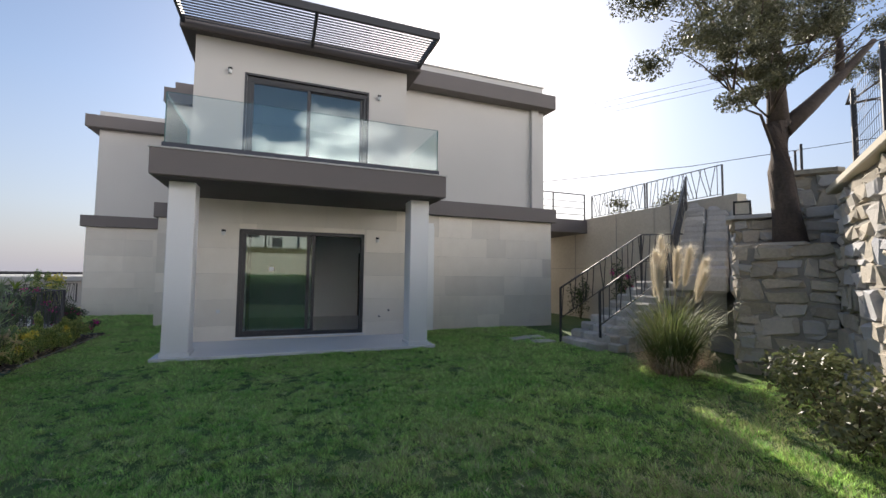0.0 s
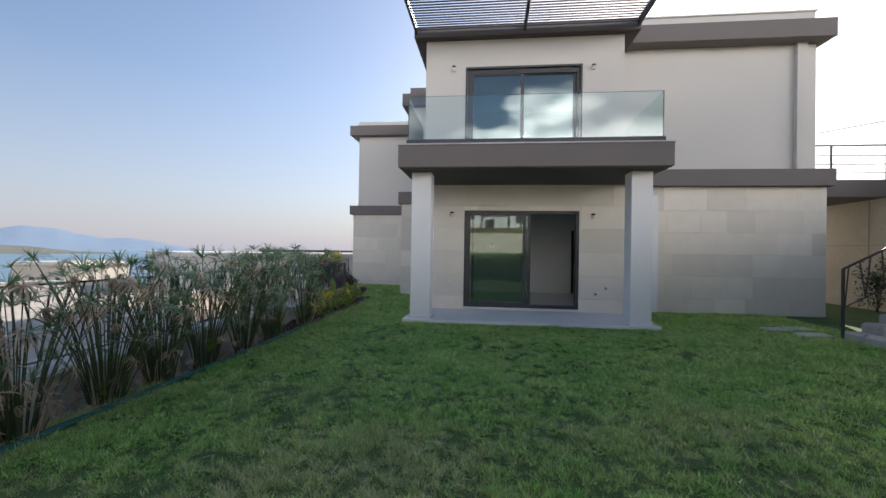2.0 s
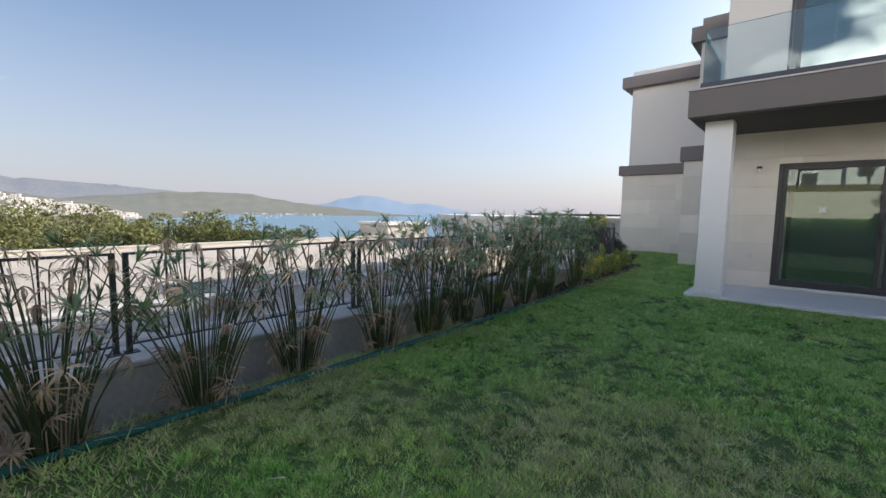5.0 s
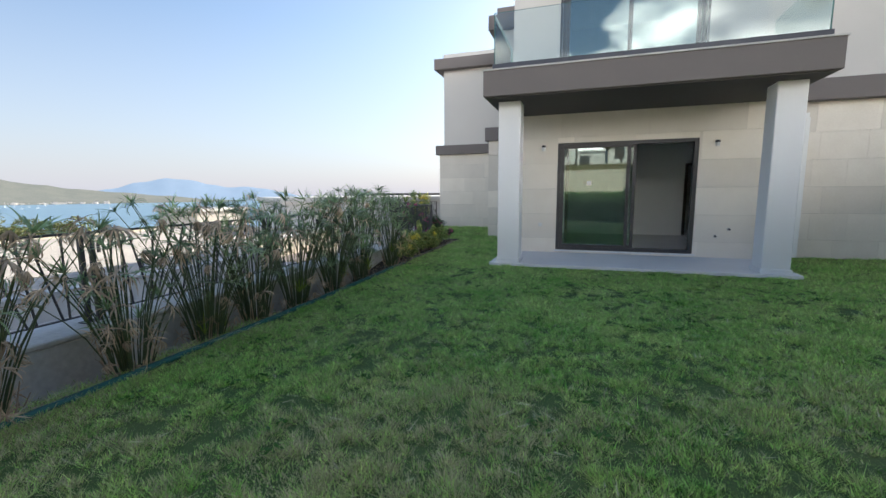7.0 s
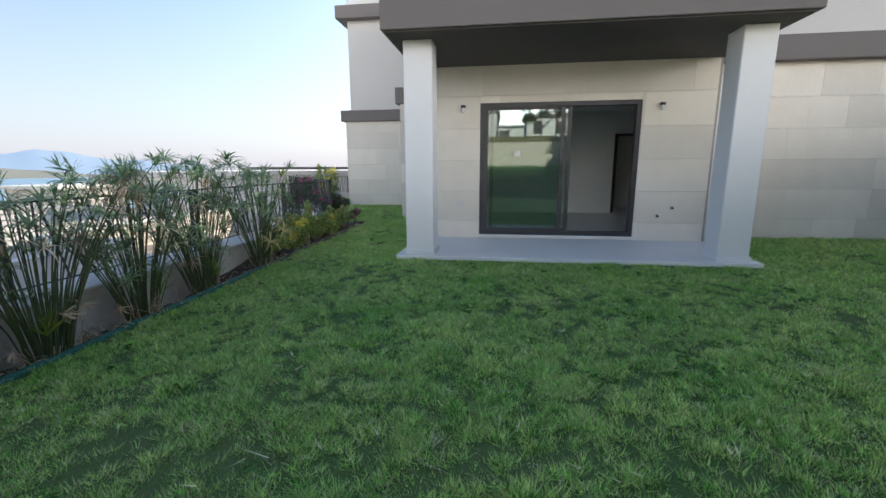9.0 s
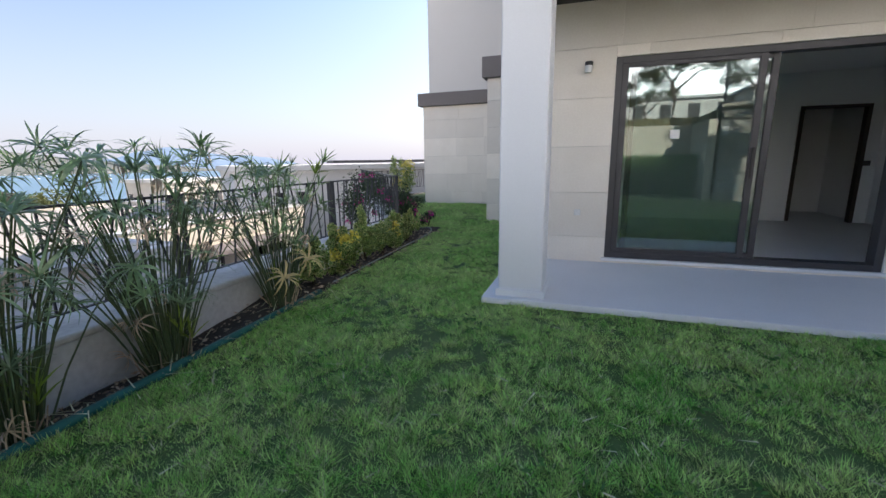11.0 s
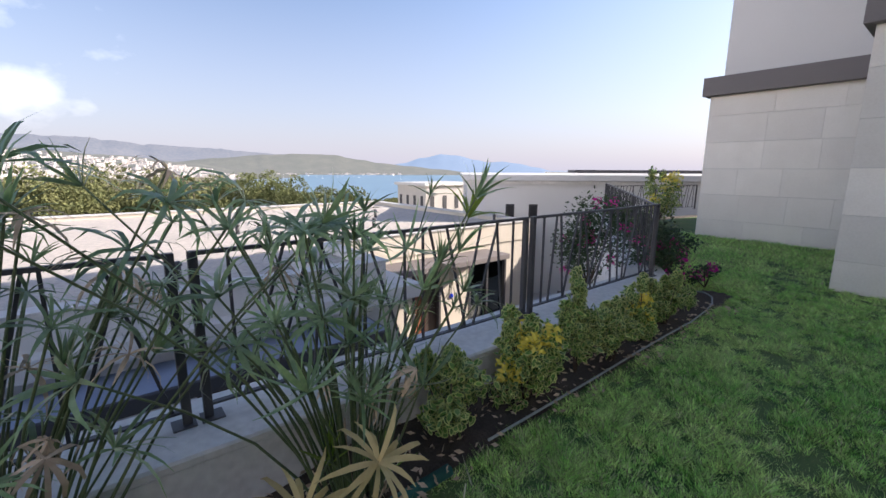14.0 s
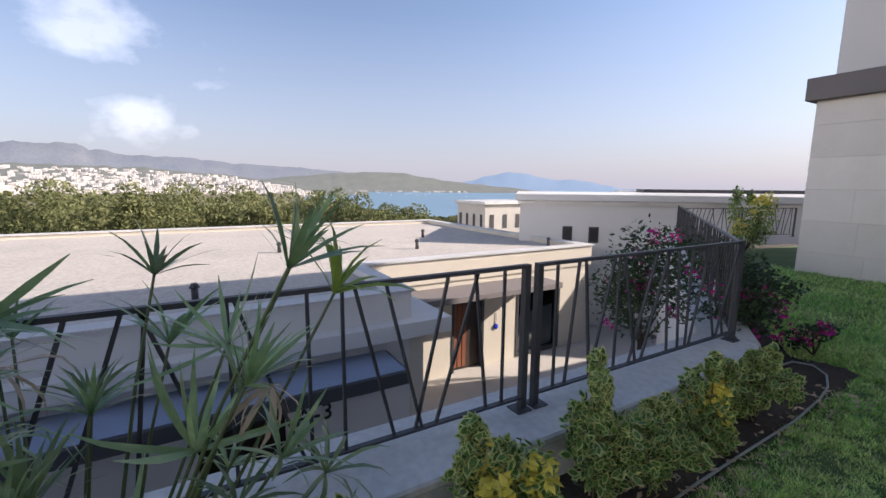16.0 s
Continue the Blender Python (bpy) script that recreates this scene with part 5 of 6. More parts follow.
setting("upper_terrace", prism([(11.7, 30), (11.7, 9.6), (12.4, 7.9), (9.9, 4.5), (8.55, 3.6), (3.1, -0.05), (3.1, -2.4), (-4.4, -2.4), (-4.4, -26), (40, -26), (40, 30)], -0.5, 2.9), M_GROUND, "dry upper hillside terrace behind the retaining walls", "ground")
setting("walkway_slab", boxes((8.74, 11.39, 13.1, 15.5, 3.25, 3.75), bevel=0.01), M_FASCIA, "taupe concrete walkway slab between house and hillside", "walkway")
wr = thing("walkway_railing", (8.5, 13.2, 3.75), "charcoal steel railing with level bars on the walkway", "railing")
for x in (0.02, 1.4, 2.85):
    part("post", boxes((x - 0.02, x + 0.02, -0.02, 0.02, 0, 1.0)), M_STEEL, wr)
for z in (0.2, 0.45, 0.7, 0.98):
    part("rail", boxes((0, 2.88, -0.012, 0.012, z, z + (0.04 if z > 0.9 else 0.018))), M_STEEL, wr)
for k in range(2):
    fence_panel((11.5, 13.0 - 2.6 * k, 3.8), (11.5, 10.4 - 2.6 * k, 3.8), 500 + k, high=0.85, label="charcoal steel fence panel on the retaining wall", group="retaining wall fence")
shrub(12.1, 12.2, 0.9, 1.1, 520, M_OLIVE, 0.05, 500, "grey-green shrub behind the upper fence", "upper_shrub", "shrub", "upper shrubs", z=3.7)
shrub(12.2, 10.2, 0.9, 1.3, 521, M_OLIVE, 0.05, 600, "grey-green shrub behind the upper fence", "upper_shrub", "shrub", "upper shrubs", z=3.7)

# lower flight of rough stone steps, climbing beside the lawn
stair = thing("stone_staircase", (6.7, 7.9, 0), "rough pale stone garden steps with a landing", "stairs")
sr = random.Random(3)


def stone(bm, x0, x1, y0, y1, z0, z1, r, rough=0.035):
    """An uneven stone block."""
    vs = bmesh.ops.create_cube(bm, size=1.0)["verts"]
    es = list({e for v in vs for e in v.link_edges})
    res = bmesh.ops.bevel(bm, geom=es, offset=0.12, segments=1, affect="EDGES")
    allv = list({v for f in res["faces"] for v in f.verts})
    for v in allv:
        v.co = Vector((x0 + (x1 - x0) * (v.co.x + 0.5), y0 + (y1 - y0) * (v.co.y + 0.5), z0 + (z1 - z0) * (v.co.z + 0.5)))
        v.co += Vector((r.uniform(-rough, rough), r.uniform(-rough, rough), r.uniform(-rough, rough) * 0.7))
    return bm


for k in range(9):
    x0 = 6.7 + 0.285 * k - 6.7
    for j in range(3):
        y0 = -0.65 + 0.43 * j
        part("step_stone", stone(bmesh.new(), x0, x0 + 0.42, y0, y0 + 0.42, 0.165 * k - 0.12, 0.165 * (k + 1), sr, 0.018), M_STEP, stair)
    if k > 0:
        for i in range(k):
            part("cheek_stone", stone(bmesh.new(), x0, x0 + 0.29, -0.85, -0.6, 0.165 * i - 0.02, 0.165 * (i + 1), sr, 0.03), M_STEP, stair)
part("landing", boxes((2.55, 4.6, -2.2, 0.65, 1.34, 1.49), bevel=0.015), M_PORCH, stair, "pale stone landing slab")
part("landing_base", boxes((2.6, 4.6, -2.1, 0.6, -0.1, 1.34)), M_MORTAR, stair)
dvec = Vector((0.83, 0.56, 0)).normalized()
nvec = Vector((-dvec.y, dvec.x, 0))
up0 = Vector((8.65, 5.85, 1.49)) - Vector((6.7, 7.9, 0))
for k in range(13):
    c = up0 + dvec * (0.31 * k)
    for j in range(3):
        o = c + nvec * (-0.55 + 0.5 * j)
        ob = part("step_stone", stone(bmesh.new(), 0, 0.42, 0, 0.48, -0.2 - 0.05 * k, 0.172, sr, 0.018), M_STEP, stair)
        ob.matrix_local = Matrix.Translation(o + Vector((0, 0, 0.172 * k))) @ Matrix.Rotation(math.atan2(dvec.y, dvec.x), 4, "Z")
part("flight_base", bar(bmesh.new(), up0 + dvec * 0.3 + nvec * 0.2 + Vector((0, 0, -0.45)), up0 + dvec * 4.2 + nvec * 0.2 + Vector((0, 0, 1.7)), 0.4, 1.1), M_STEP, stair)


def stair_rail(name, pts, foot, n, label):
    """A railing that follows a broken line of rail heights: posts, two rails and slanting bars."""
    t = thing(name, pts[0], label, "railing", "stair railings")
    o = Vector(pts[0])
    r = random.Random(len(pts) + n)
    for a, b in zip(pts, pts[1:]):
        a, b = Vector(a) - o, Vector(b) - o
        part("top_rail", bar(bmesh.new(), a, b, 0.035), M_STEEL, t)
        d = Vector((0, 0, -0.72))
        part("bottom_rail", bar(bmesh.new(), a + d, b + d, 0.02), M_STEEL, t)
        k = max(3, int((b - a).length / 0.2))
        for i in range(k):
            f0 = min(1, max(0, (i + 0.5 + r.uniform(-0.6, 0.6)) / k))
            f1 = (i + 0.5) / k
            part("bar", bar(bmesh.new(), a.lerp(b, f0) + d, a.lerp(b, f1), 0.016), M_STEEL, t)
    for p, h in foot:
        q = Vector(p) - o
        part("post", bar(bmesh.new(), q, q - Vector((0, 0, h)), 0.04), M_STEEL, t)
    return t


stair_rail("stair_railing", [(6.68, 8.5, 1.31), (9.25, 8.5, 2.71), (11.2, 8.5, 2.82)], [((6.68, 8.5, 1.31), 1.35), ((9.25, 8.5, 2.71), 1.25)], 5, "charcoal steel railing with slanting bars on the far side")
stair_rail("stair_railing", [(6.75, 7.25, 1.28), (8.7, 7.25, 2.35), (9.0, 7.25, 2.4)], [((6.75, 7.25, 1.28), 0.98), ((8.7, 7.25, 2.35), 1.0)], 7, "charcoal steel railing with slanting bars on the garden side")
e0 = Vector((8.65, 5.85, 0)) + nvec * 0.95 + dvec * 0.2
stair_rail("stair_railing", [tuple(e0 + Vector((0, 0, 2.5))), tuple(e0 + dvec * 3.6 + Vector((0, 0, 4.5)))], [(tuple(e0 + Vector((0, 0, 2.5))), 1.0), (tuple(e0 + dvec * 3.6 + Vector((0, 0, 4.5))), 1.0)], 9, "charcoal steel railing beside the upper flight of steps")
for k, (x, y) in enumerate(((6.35, 8.75), (6.05, 9.3), (6.55, 9.45))):
    pv = thing("stepping_stone", (x, y, -0.02), "flat pale stone set in the lawn", "stepping stone", "stepping stones")
    part("slab", stone(bmesh.new(), -0.28, 0.28, -0.2, 0.2, 0, 0.06, sr, 0.02), M_STEP, pv)


# rough stone walls, standing askew to the house
ASKEW = math.atan2(-0.83, 0.56)


def askew(x, y, z=0.0):
    c, s = math.cos(ASKEW), math.sin(ASKEW)
    return (7.7 + c * x - s * y, 5.0 + s * x + c * y, z)


def rubble(parent, origin, turn, v_len, height, seed, depth=0.22, size=(0.18, 0.6), tall=(0.17, 0.44)):
    """Irregular stones laid in wavering courses on a wall face from origin along its local x, turned by so many degrees."""
    r = random.Random(seed)
    z = 0.0
    m = Matrix.Translation(origin) @ Matrix.Rotation(radians(turn), 4, "Z")
    while z < height - 0.06:
        h = min(r.uniform(*tall), height - z)
        if height - z - h < 0.1:
            h = height - z
        x = r.uniform(-0.15, 0)
        while x < v_len - 0.05:
            w = min(r.uniform(*size), v_len - x)
            if v_len - x - w < 0.12:
                w = v_len - x
            cut = r.uniform(0.35, 0.65) if h > 0.27 and r.random() < 0.45 else 1.0
            for za, zb in (((z, z + h * cut), (z + h * cut, z + h)) if cut < 1 else ((z, z + h),)):
                prot = r.uniform(0.0, 0.045)
                ob = part("stone", stone(bmesh.new(), max(0, x) + 0.014, x + w - 0.014, -prot, depth, za + 0.014, zb - 0.014, r, min(0.05, 0.2 * (zb - za))), M_ROCK, parent)
                ob.matrix_local = m @ Matrix.Translation((0, 0, 0)) @ Matrix.Rotation(r.uniform(-0.03, 0.03), 4, "Y")
            x += w
        z += h


def stone_wall(name, x, y, label):
    t = thing(name, askew(x, y), label, "wall", kind="structure")
    t.rotation_euler.z = ASKEW
    return t


pl = stone_wall("wall_stone_planter", 0, 0, "rough rubble-stone planter wall with grey mortar")
part("core", boxes((0.035, 1.3, 0.035, 0.4, -0.2, 2.1), (0.035, 0.42, 0.4, 1.7, -0.2, 2.1)), M_MORTAR, pl)
rubble(pl, (0, 0, -0.1), 0, 1.3, 2.25, 11)
rubble(pl, (0, 1.7, -0.1), -90, 1.7, 2.25, 12)
part("planter_soil", boxes((0.4, 1.3, 0.4, 1.6, 1.5, 2.02)), M_SOIL, pl)
part("capstone", stone(bmesh.new(), 0.35, 1.0, 0.02, 0.4, 2.13, 2.19, sr, 0.015), M_ROCK, pl)
pr = stone_wall("wall_stone_pier", 0.0, 0.75, "rubble-stone pier with a flat stone cap")
part("core", boxes((0.035, 0.86, 0.035, 0.72, 1.8, 2.68)), M_MORTAR, pr)
rubble(pr, (0, 0, 2.0), 0, 0.9, 0.68, 13)
rubble(pr, (0, 0.75, 2.0), -90, 0.75, 0.68, 14)
part("capstone", stone(bmesh.new(), -0.14, 1.0, -0.12, 0.85, 2.68, 2.77, sr, 0.02), M_ROCK, pr)
gl = thing("pier_lantern", askew(0.12, 0.95, 2.76), "square black lantern with an opal pane on the pier", "lantern")
gl.rotation_euler.z = ASKEW
part("frame", boxes((-0.14, 0.14, -0.14, 0.14, 0, 0.035), (-0.14, 0.14, -0.14, 0.14, 0.25, 0.285), (-0.14, -0.11, -0.14, -0.11, 0.035, 0.25), (0.11, 0.14, -0.14, -0.11, 0.035, 0.25), (-0.14, -0.11, 0.11, 0.14, 0.035, 0.25), (0.11, 0.14, 0.11, 0.14, 0.035, 0.25)), M_BLACK, gl)
part("pane", boxes((-0.11, 0.11, -0.12, 0.12, 0.035, 0.25)), M_LAMPGLASS, gl)
tw_ = stone_wall("wall_stone_tower", 0.78, 0.55, "taller rubble-stone pillar with a slab cap")
part("core", boxes((0.035, 0.63, 0.035, 0.72, 1.8, 3.36)), M_MORTAR, tw_)
rubble(tw_, (0, 0, 1.95), 0, 0.66, 1.42, 15, size=(0.28, 0.6))
rubble(tw_, (0, 0.75, 1.95), -90, 0.75, 1.42, 16)
part("capstone", stone(bmesh.new(), -0.08, 0.74, -0.1, 0.85, 3.36, 3.45, sr, 0.02), M_ROCK, tw_)
sw_ = stone_wall("wall_stone_side", 1.3, 0.05, "tall rubble-stone garden wall with a pale coping")
part("core", boxes((0.035, 0.45, -6.4, 0, -0.2, 2.92)), M_MORTAR, sw_)
rubble(sw_, (0, 0, -0.1), -90, 6.3, 3.0, 17, size=(0.25, 0.65))
part("coping", boxes((-0.1, 0.5, -6.4, 0.05, 2.93, 3.04), bevel=0.015), M_RENDER, sw_)


# wire mesh fence on the wall
mf = thing("mesh_fence", askew(1.55, 0.0, 3.04), "blue-grey welded wire fence with steel posts", "fence")
mf.rotation_euler.z = ASKEW
for k in range(5):
    part("post", boxes((-0.03, 0.03, -1.6 * k - 0.03, -1.6 * k + 0.03, 0, 1.5)), M_STEEL, mf)
for j in range(8):
    part("wire", boxes((-0.003, 0.003, -6.4, 0, 0.1 + 0.19 * j, 0.105 + 0.19 * j)), M_STEEL, mf)
for j in range(60):
    part("wire", boxes((-0.002, 0.002, -0.107 * j, -0.107 * j + 0.004, 0.08, 1.48)), M_STEEL, mf)
uf = thing("mesh_fence", askew(1.05, 1.3, 2.95), "blue-grey wire fence climbing the slope behind the tree", "fence")
uf.rotation_euler.z = ASKEW
stops = [(0.0, 0.0), (0.9, 0.1), (2.0, 0.25), (3.4, 0.42), (5.0, 0.6)]
for (d0, z0), (d1, z1) in zip(stops, stops[1:]):
    part("post", boxes((-0.02, 0.02, d0 - 0.02, d0 + 0.02, z0, z0 + 1.15)), M_STEEL, uf)
    for z in (0.2, 0.5, 0.8, 1.1):
        part("wire", bar(bmesh.new(), (0, d0, z0 + z), (0, d1, z1 + z), 0.007), M_STEEL, uf)
part("base_wall", boxes((-0.12, 0.12, -0.1, 5.3, -0.6, 0.0)), M_RENDER, uf)

# power cables
cb = thing("power_cable", (9, 14, 8), "thin overhead power cable", "cable", "cables")
part("cable", tube(bmesh.new(), [(-1.0, 6.0, -2.2), (8, -1.0, -1.55), (16, -9, -0.6)], 0.014, 5), M_WIRE, cb)
for k in range(3):
    cb = thing("power_cable", (20, 30, 16 + 0.5 * k), "thin overhead power cable", "cable", "cables")
    part("cable", tube(bmesh.new(), [(-4, 6, -1.4), (6, -2, -0.4), (18, -12, 1.6)], 0.014, 5), M_WIRE, cb)

# tree in the planter
tree = thing("old_tree", askew(0.72, 0.42, 2.0), "old leaning tree with a dark forked trunk and small grey-green leaves", "tree")
tb = bmesh.new()
tube(tb, [(0.12, 0, -0.1), (0.02, 0, 0.5), (-0.08, 0.0, 1.1), (-0.05, 0.02, 1.75)], [0.22, 0.155, 0.14, 0.15], 12)
forks = [[(-0.05, 0.02, 1.7), (-0.1, 0.0, 2.3), (-0.2, -0.05, 2.9), (-0.6, -0.1, 3.6)], [(-0.02, 0, 1.65), (0.45, -0.1, 2.05), (0.95, -0.2, 2.5), (1.6, -0.3, 3.1)],
         [(-0.2, -0.05, 2.8), (0.1, 0.2, 3.4), (0.3, 0.3, 4.0)], [(-0.12, 0, 2.3), (-0.7, -0.2, 2.55), (-1.4, -0.3, 2.7)], [(0.95, -0.2, 2.5), (1.2, -0.1, 3.1), (1.1, 0, 3.6)], [(-0.2, 0.0, 1.4), (-0.6, -0.1, 1.75), (-1.0, -0.15, 1.75)]]
for fpts in forks:
    r0 = 0.13 if fpts[0][2] < 1.8 and fpts[0][2] > 1.5 else 0.06 if fpts[0][2] > 2 else 0.025
    tube(tb, fpts, [r0 * (1 - 0.7 * i / (len(fpts) - 1)) for i in range(len(fpts))], 8)
trs = np.random.RandomState(9)
blobs = [(-1.0, -0.2, 2.9, 0.75, 0.5), (-1.6, -0.3, 2.55, 0.5, 0.42), (-0.5, -0.2, 3.3, 0.8, 0.5), (0.1, 0.2, 3.6, 0.9, 0.6), (-1.3, 0, 3.5, 0.8, 0.5), (0.9, -0.1, 3.5, 0.8, 0.5), (1.5, -0.3, 3.1, 0.6, 0.4), (-0.9, -0.3, 2.3, 0.4, 0.25), (1.8, -0.4, 2.5, 0.4, 0.35), (-1.9, -0.3, 3.0, 0.5, 0.4), (-0.2, 0, 4.2, 1.0, 0.5), (1.0, -0.2, 4.2, 0.9, 0.5), (0.7, -0.2, 3.0, 0.4, 0.3), (-1.3, -0.3, 2.15, 0.3, 0.22), (-2.1, -0.4, 2.2, 0.5, 0.4), (-1.3, -0.6, 1.9, 0.42, 0.22), (-2.3, -0.2, 3.2, 0.5, 0.45), (-0.4, -0.5, 2.6, 0.5, 0.3)]
for b in blobs:
    for _ in range(4):
        e = Vector((b[0] + trs.uniform(-1, 1) * b[3], b[1] + trs.uniform(-1, 1) * b[3], b[2] + trs.uniform(-1, 1) * b[4]))
        s0 = Vector((b[0] * 0.6, b[1] * 0.5, b[2] * 0.85))
        tube(tb, [s0, s0.lerp(e, 0.5) + Vector((0, 0, 0.06)), e], [0.016, 0.009, 0.004], 4)
tree.scale = (1.3, 1.3, 1.3)
blobs2 = [(b[0] + trs.uniform(-0.8, 0.8) * b[3], b[1] + trs.uniform(-0.8, 0.8) * b[3], b[2] + trs.uniform(-0.8, 0.8) * b[4], b[3] * trs.uniform(0.3, 0.6), b[4] * trs.uniform(0.3, 0.6)) for b in blobs for _ in range(4)]
part("trunk", tb, M_BARK, tree)
part("crown", tri_mesh("crown", leaf_quads(crown_points(blobs2, 900, trs, 0.98), 0.021, trs), M_OLIVE, 4), None, tree)

# pampas grass
pg = thing("pampas_grass", (6.5, 5.3, 0), "clump of pampas grass with feathery cream plumes", "ornamental grass")
prs = np.random.RandomState(21)


def fountain(count, lengths, lean, droop, width, ring):
    """Arching grass leaves from one tussock, as leaf corners."""
    co = []
    for i in range(count):
        a, k = prs.uniform(0, 6.28), prs.random() ** 0.8
        el = 1.52 - lean * k
        ln = prs.uniform(*lengths)
        d = np.array([math.cos(a), math.sin(a)])
        side = np.array([-math.sin(a), math.cos(a), 0]) * width * prs.uniform(0.7, 1.2)
        p = np.array([ring * k * d[0], ring * k * d[1], 0])
        bend = droop * prs.uniform(0.4, 1.5)
        last = None
        for s in range(8):
            w = side * (1.15 - s / 7.2)
            cur = (p - w, p + w)
            if last is not None:
                co.extend([last[0], last[1], cur[1], cur[0]])
            last = cur
            e = el - bend * (s / 7) ** 2.2
            p = p + np.array([d[0] * math.cos(e), d[1] * math.cos(e), math.sin(e)]) * ln / 7
    return np.array(co)


part("foliage", tri_mesh("foliage", fountain(850, (0.85, 1.75), 0.42, 2.0, 0.0085, 0.26), M_PAMPAS, 4), None, pg)["kind"] = "stuff"
part("dry_base", tri_mesh("dry_base", fountain(800, (0.3, 0.85), 0.75, 2.6, 0.008, 0.3), M_DRYLEAF, 4), None, pg, "dry brown leaves round the base")["kind"] = "stuff"
for k, (dx, dy, h, lean) in enumerate([(-0.3, 0, 1.95, -0.12), (-0.1, 0.1, 2.2, 0.02), (0.06, -0.05, 2.0, 0.1), (0.45, 0.1, 2.05, 0.4), (0.8, 0.15, 1.85, 0.7), (-0.35, -0.1, 1.7, -0.2), (0.62, 0, 1.65, 0.6), (-0.18, 0.15, 1.8, -0.1)]):
    st_ = tube(bmesh.new(), [(dx * 0.2, dy * 0.2, 0), (dx * 0.6, dy * 0.6, h * 0.5), (dx, dy, h * 0.75), (dx + lean * 0.3, dy, h)], [0.006, 0.005, 0.004, 0.002], 5)
    stalk = part("stalk", st_, M_STRAW, pg)
    n = 1000
    u = prs.random(n)
    rad = 0.035 * prs.random(n)
    ang = prs.uniform(0, 6.28, n)
    z0 = h * 0.7 + h * 0.33 * u
    ctr = np.stack([dx + lean * np.clip(z0 / h - 0.75, 0, 1) * 1.2 + rad * np.cos(ang), dy + rad * np.sin(ang), z0], 1)
    reach = (0.3 * np.sin(np.pi * np.clip(u * 0.85 + 0.15, 0, 1)) + 0.02) * prs.uniform(0.25, 1.25, n)
    tipd = np.stack([np.cos(ang) * 0.38 + lean * 0.7 + 0.25, np.sin(ang) * 0.34, prs.uniform(0.7, 1.5, n)], 1) * reach[:, None]
    sd = np.stack([-np.sin(ang), np.cos(ang), np.zeros(n)], 1) * 0.0026
    part("plume", tri_mesh("plume", np.stack([ctr - sd, ctr + sd, ctr + tipd], 1).reshape(-1, 3), M_PLUME, 3), None, stalk, "feathery cream plume")
# shrubs at the foot of the stone wall, climbers on the concrete
shrub(6.2, 3.35, 0.85, 0.9, 530, M_SHRUB, 0.04, 900, "olive-green shrub with brownish leaves below the stone wall", "garden_shrub", "shrub", "wall-foot shrubs")
shrub(5.3, 2.35, 0.8, 1.1, 531, M_SHRUB, 0.04, 1100, "olive-green shrub with brownish leaves below the stone wall", "garden_shrub", "shrub", "wall-foot shrubs")
shrub(5.75, 2.75, 0.9, 0.9, 532, M_SHRUB, 0.04, 800, "olive-green shrub with brownish leaves below the stone wall", "garden_shrub", "shrub", "wall-foot shrubs")
shrub(7.6, 5.6, 0.6, 0.5, 533, M_STRAW, 0.06, 300, "dry straw-coloured weeds beside the pampas grass", "dry_weeds", "weeds")
shrub(10.9, 10.8, 2.3, 0.9, 534, M_DARKLEAF, 0.045, 1200, "bougainvillea climbing the concrete wall with magenta flowers", "wall_bougainvillea", "shrub", "climbers", lumps=9, tips=M_PINK)
shrub(10.9, 12.9, 1.6, 0.9, 535, M_DARKLEAF, 0.045, 900, "thin dark climber on the concrete wall", "climber", "shrub", "climbers", lumps=9)

# ---- behind the walk: hedge, south garden wall, villas and trees ----
setting("wall_south", boxes((-4.3, 2.85, -2.4, -2.15, -0.1, 2.6), (2.85, 3.1, -2.4, 0.3, -0.1, 2.6), bevel=0.01), M_RENDER, "pale rendered garden wall behind a clipped hedge", "wall")
hrs = np.random.RandomState(61)
for hx, hy in [(-3.45 + 0.72 * k, -1.85) for k in range(9)] + [(2.5, -1.25), (2.5, -0.65)]:
    hd = thing("clipped_hedge", (hx, hy, 0), "dense clipped green hedge plant before the garden wall", "hedge", "hedge plants")
    bm = bmesh.new()
    for j in range(5):
        tube(bm, [(0, 0, -0.05), (0.12 * (j - 2), 0.03, 0.5), (0.15 * (j - 2), 0.06 * (j % 2), 1.3)], [0.015, 0.01, 0.004], 5)
    part("branchwork", bm, M_TWIG, hd)
    hp = np.stack([hrs.uniform(-0.38, 0.38, 3600), hrs.uniform(-0.28, 0.26, 3600), hrs.uniform(0.02, 1.5, 3600) + hrs.normal(size=3600) * 0.015], 1)
    part("foliage", tri_mesh("foliage", leaf_quads(hp, 0.036, hrs, 0.2), M_WEED, 4), None, hd)["kind"] = "stuff"
for k, (x, y, w) in enumerate(((-8, -40, 14), (9, -46, 12), (22, -40, 15), (-24, -38, 16), (2, -60, 16))):
    sh = thing("hillside_villa", (x, y, 2), "white two-storey villa up the slope behind the garden", "house", "villas up the slope")
    part("wall", boxes((-w / 2, w / 2, -4, 4, 0, 6.2)), M_RENDERW, sh)
    part("roof", boxes((-w / 2 - 0.4, w / 2 + 0.4, -4.4, 4.4, 6.2, 6.5)), M_COPING, sh)
    for j in range(4):
        for lv_ in range(2):
            part("window", boxes((-w / 2 + w * (j + 0.3) / 4, -w / 2 + w * (j + 0.7) / 4, 4.0, 4.06, 1 + 3 * lv_, 2.6 + 3 * lv_)), M_STEEL, sh)
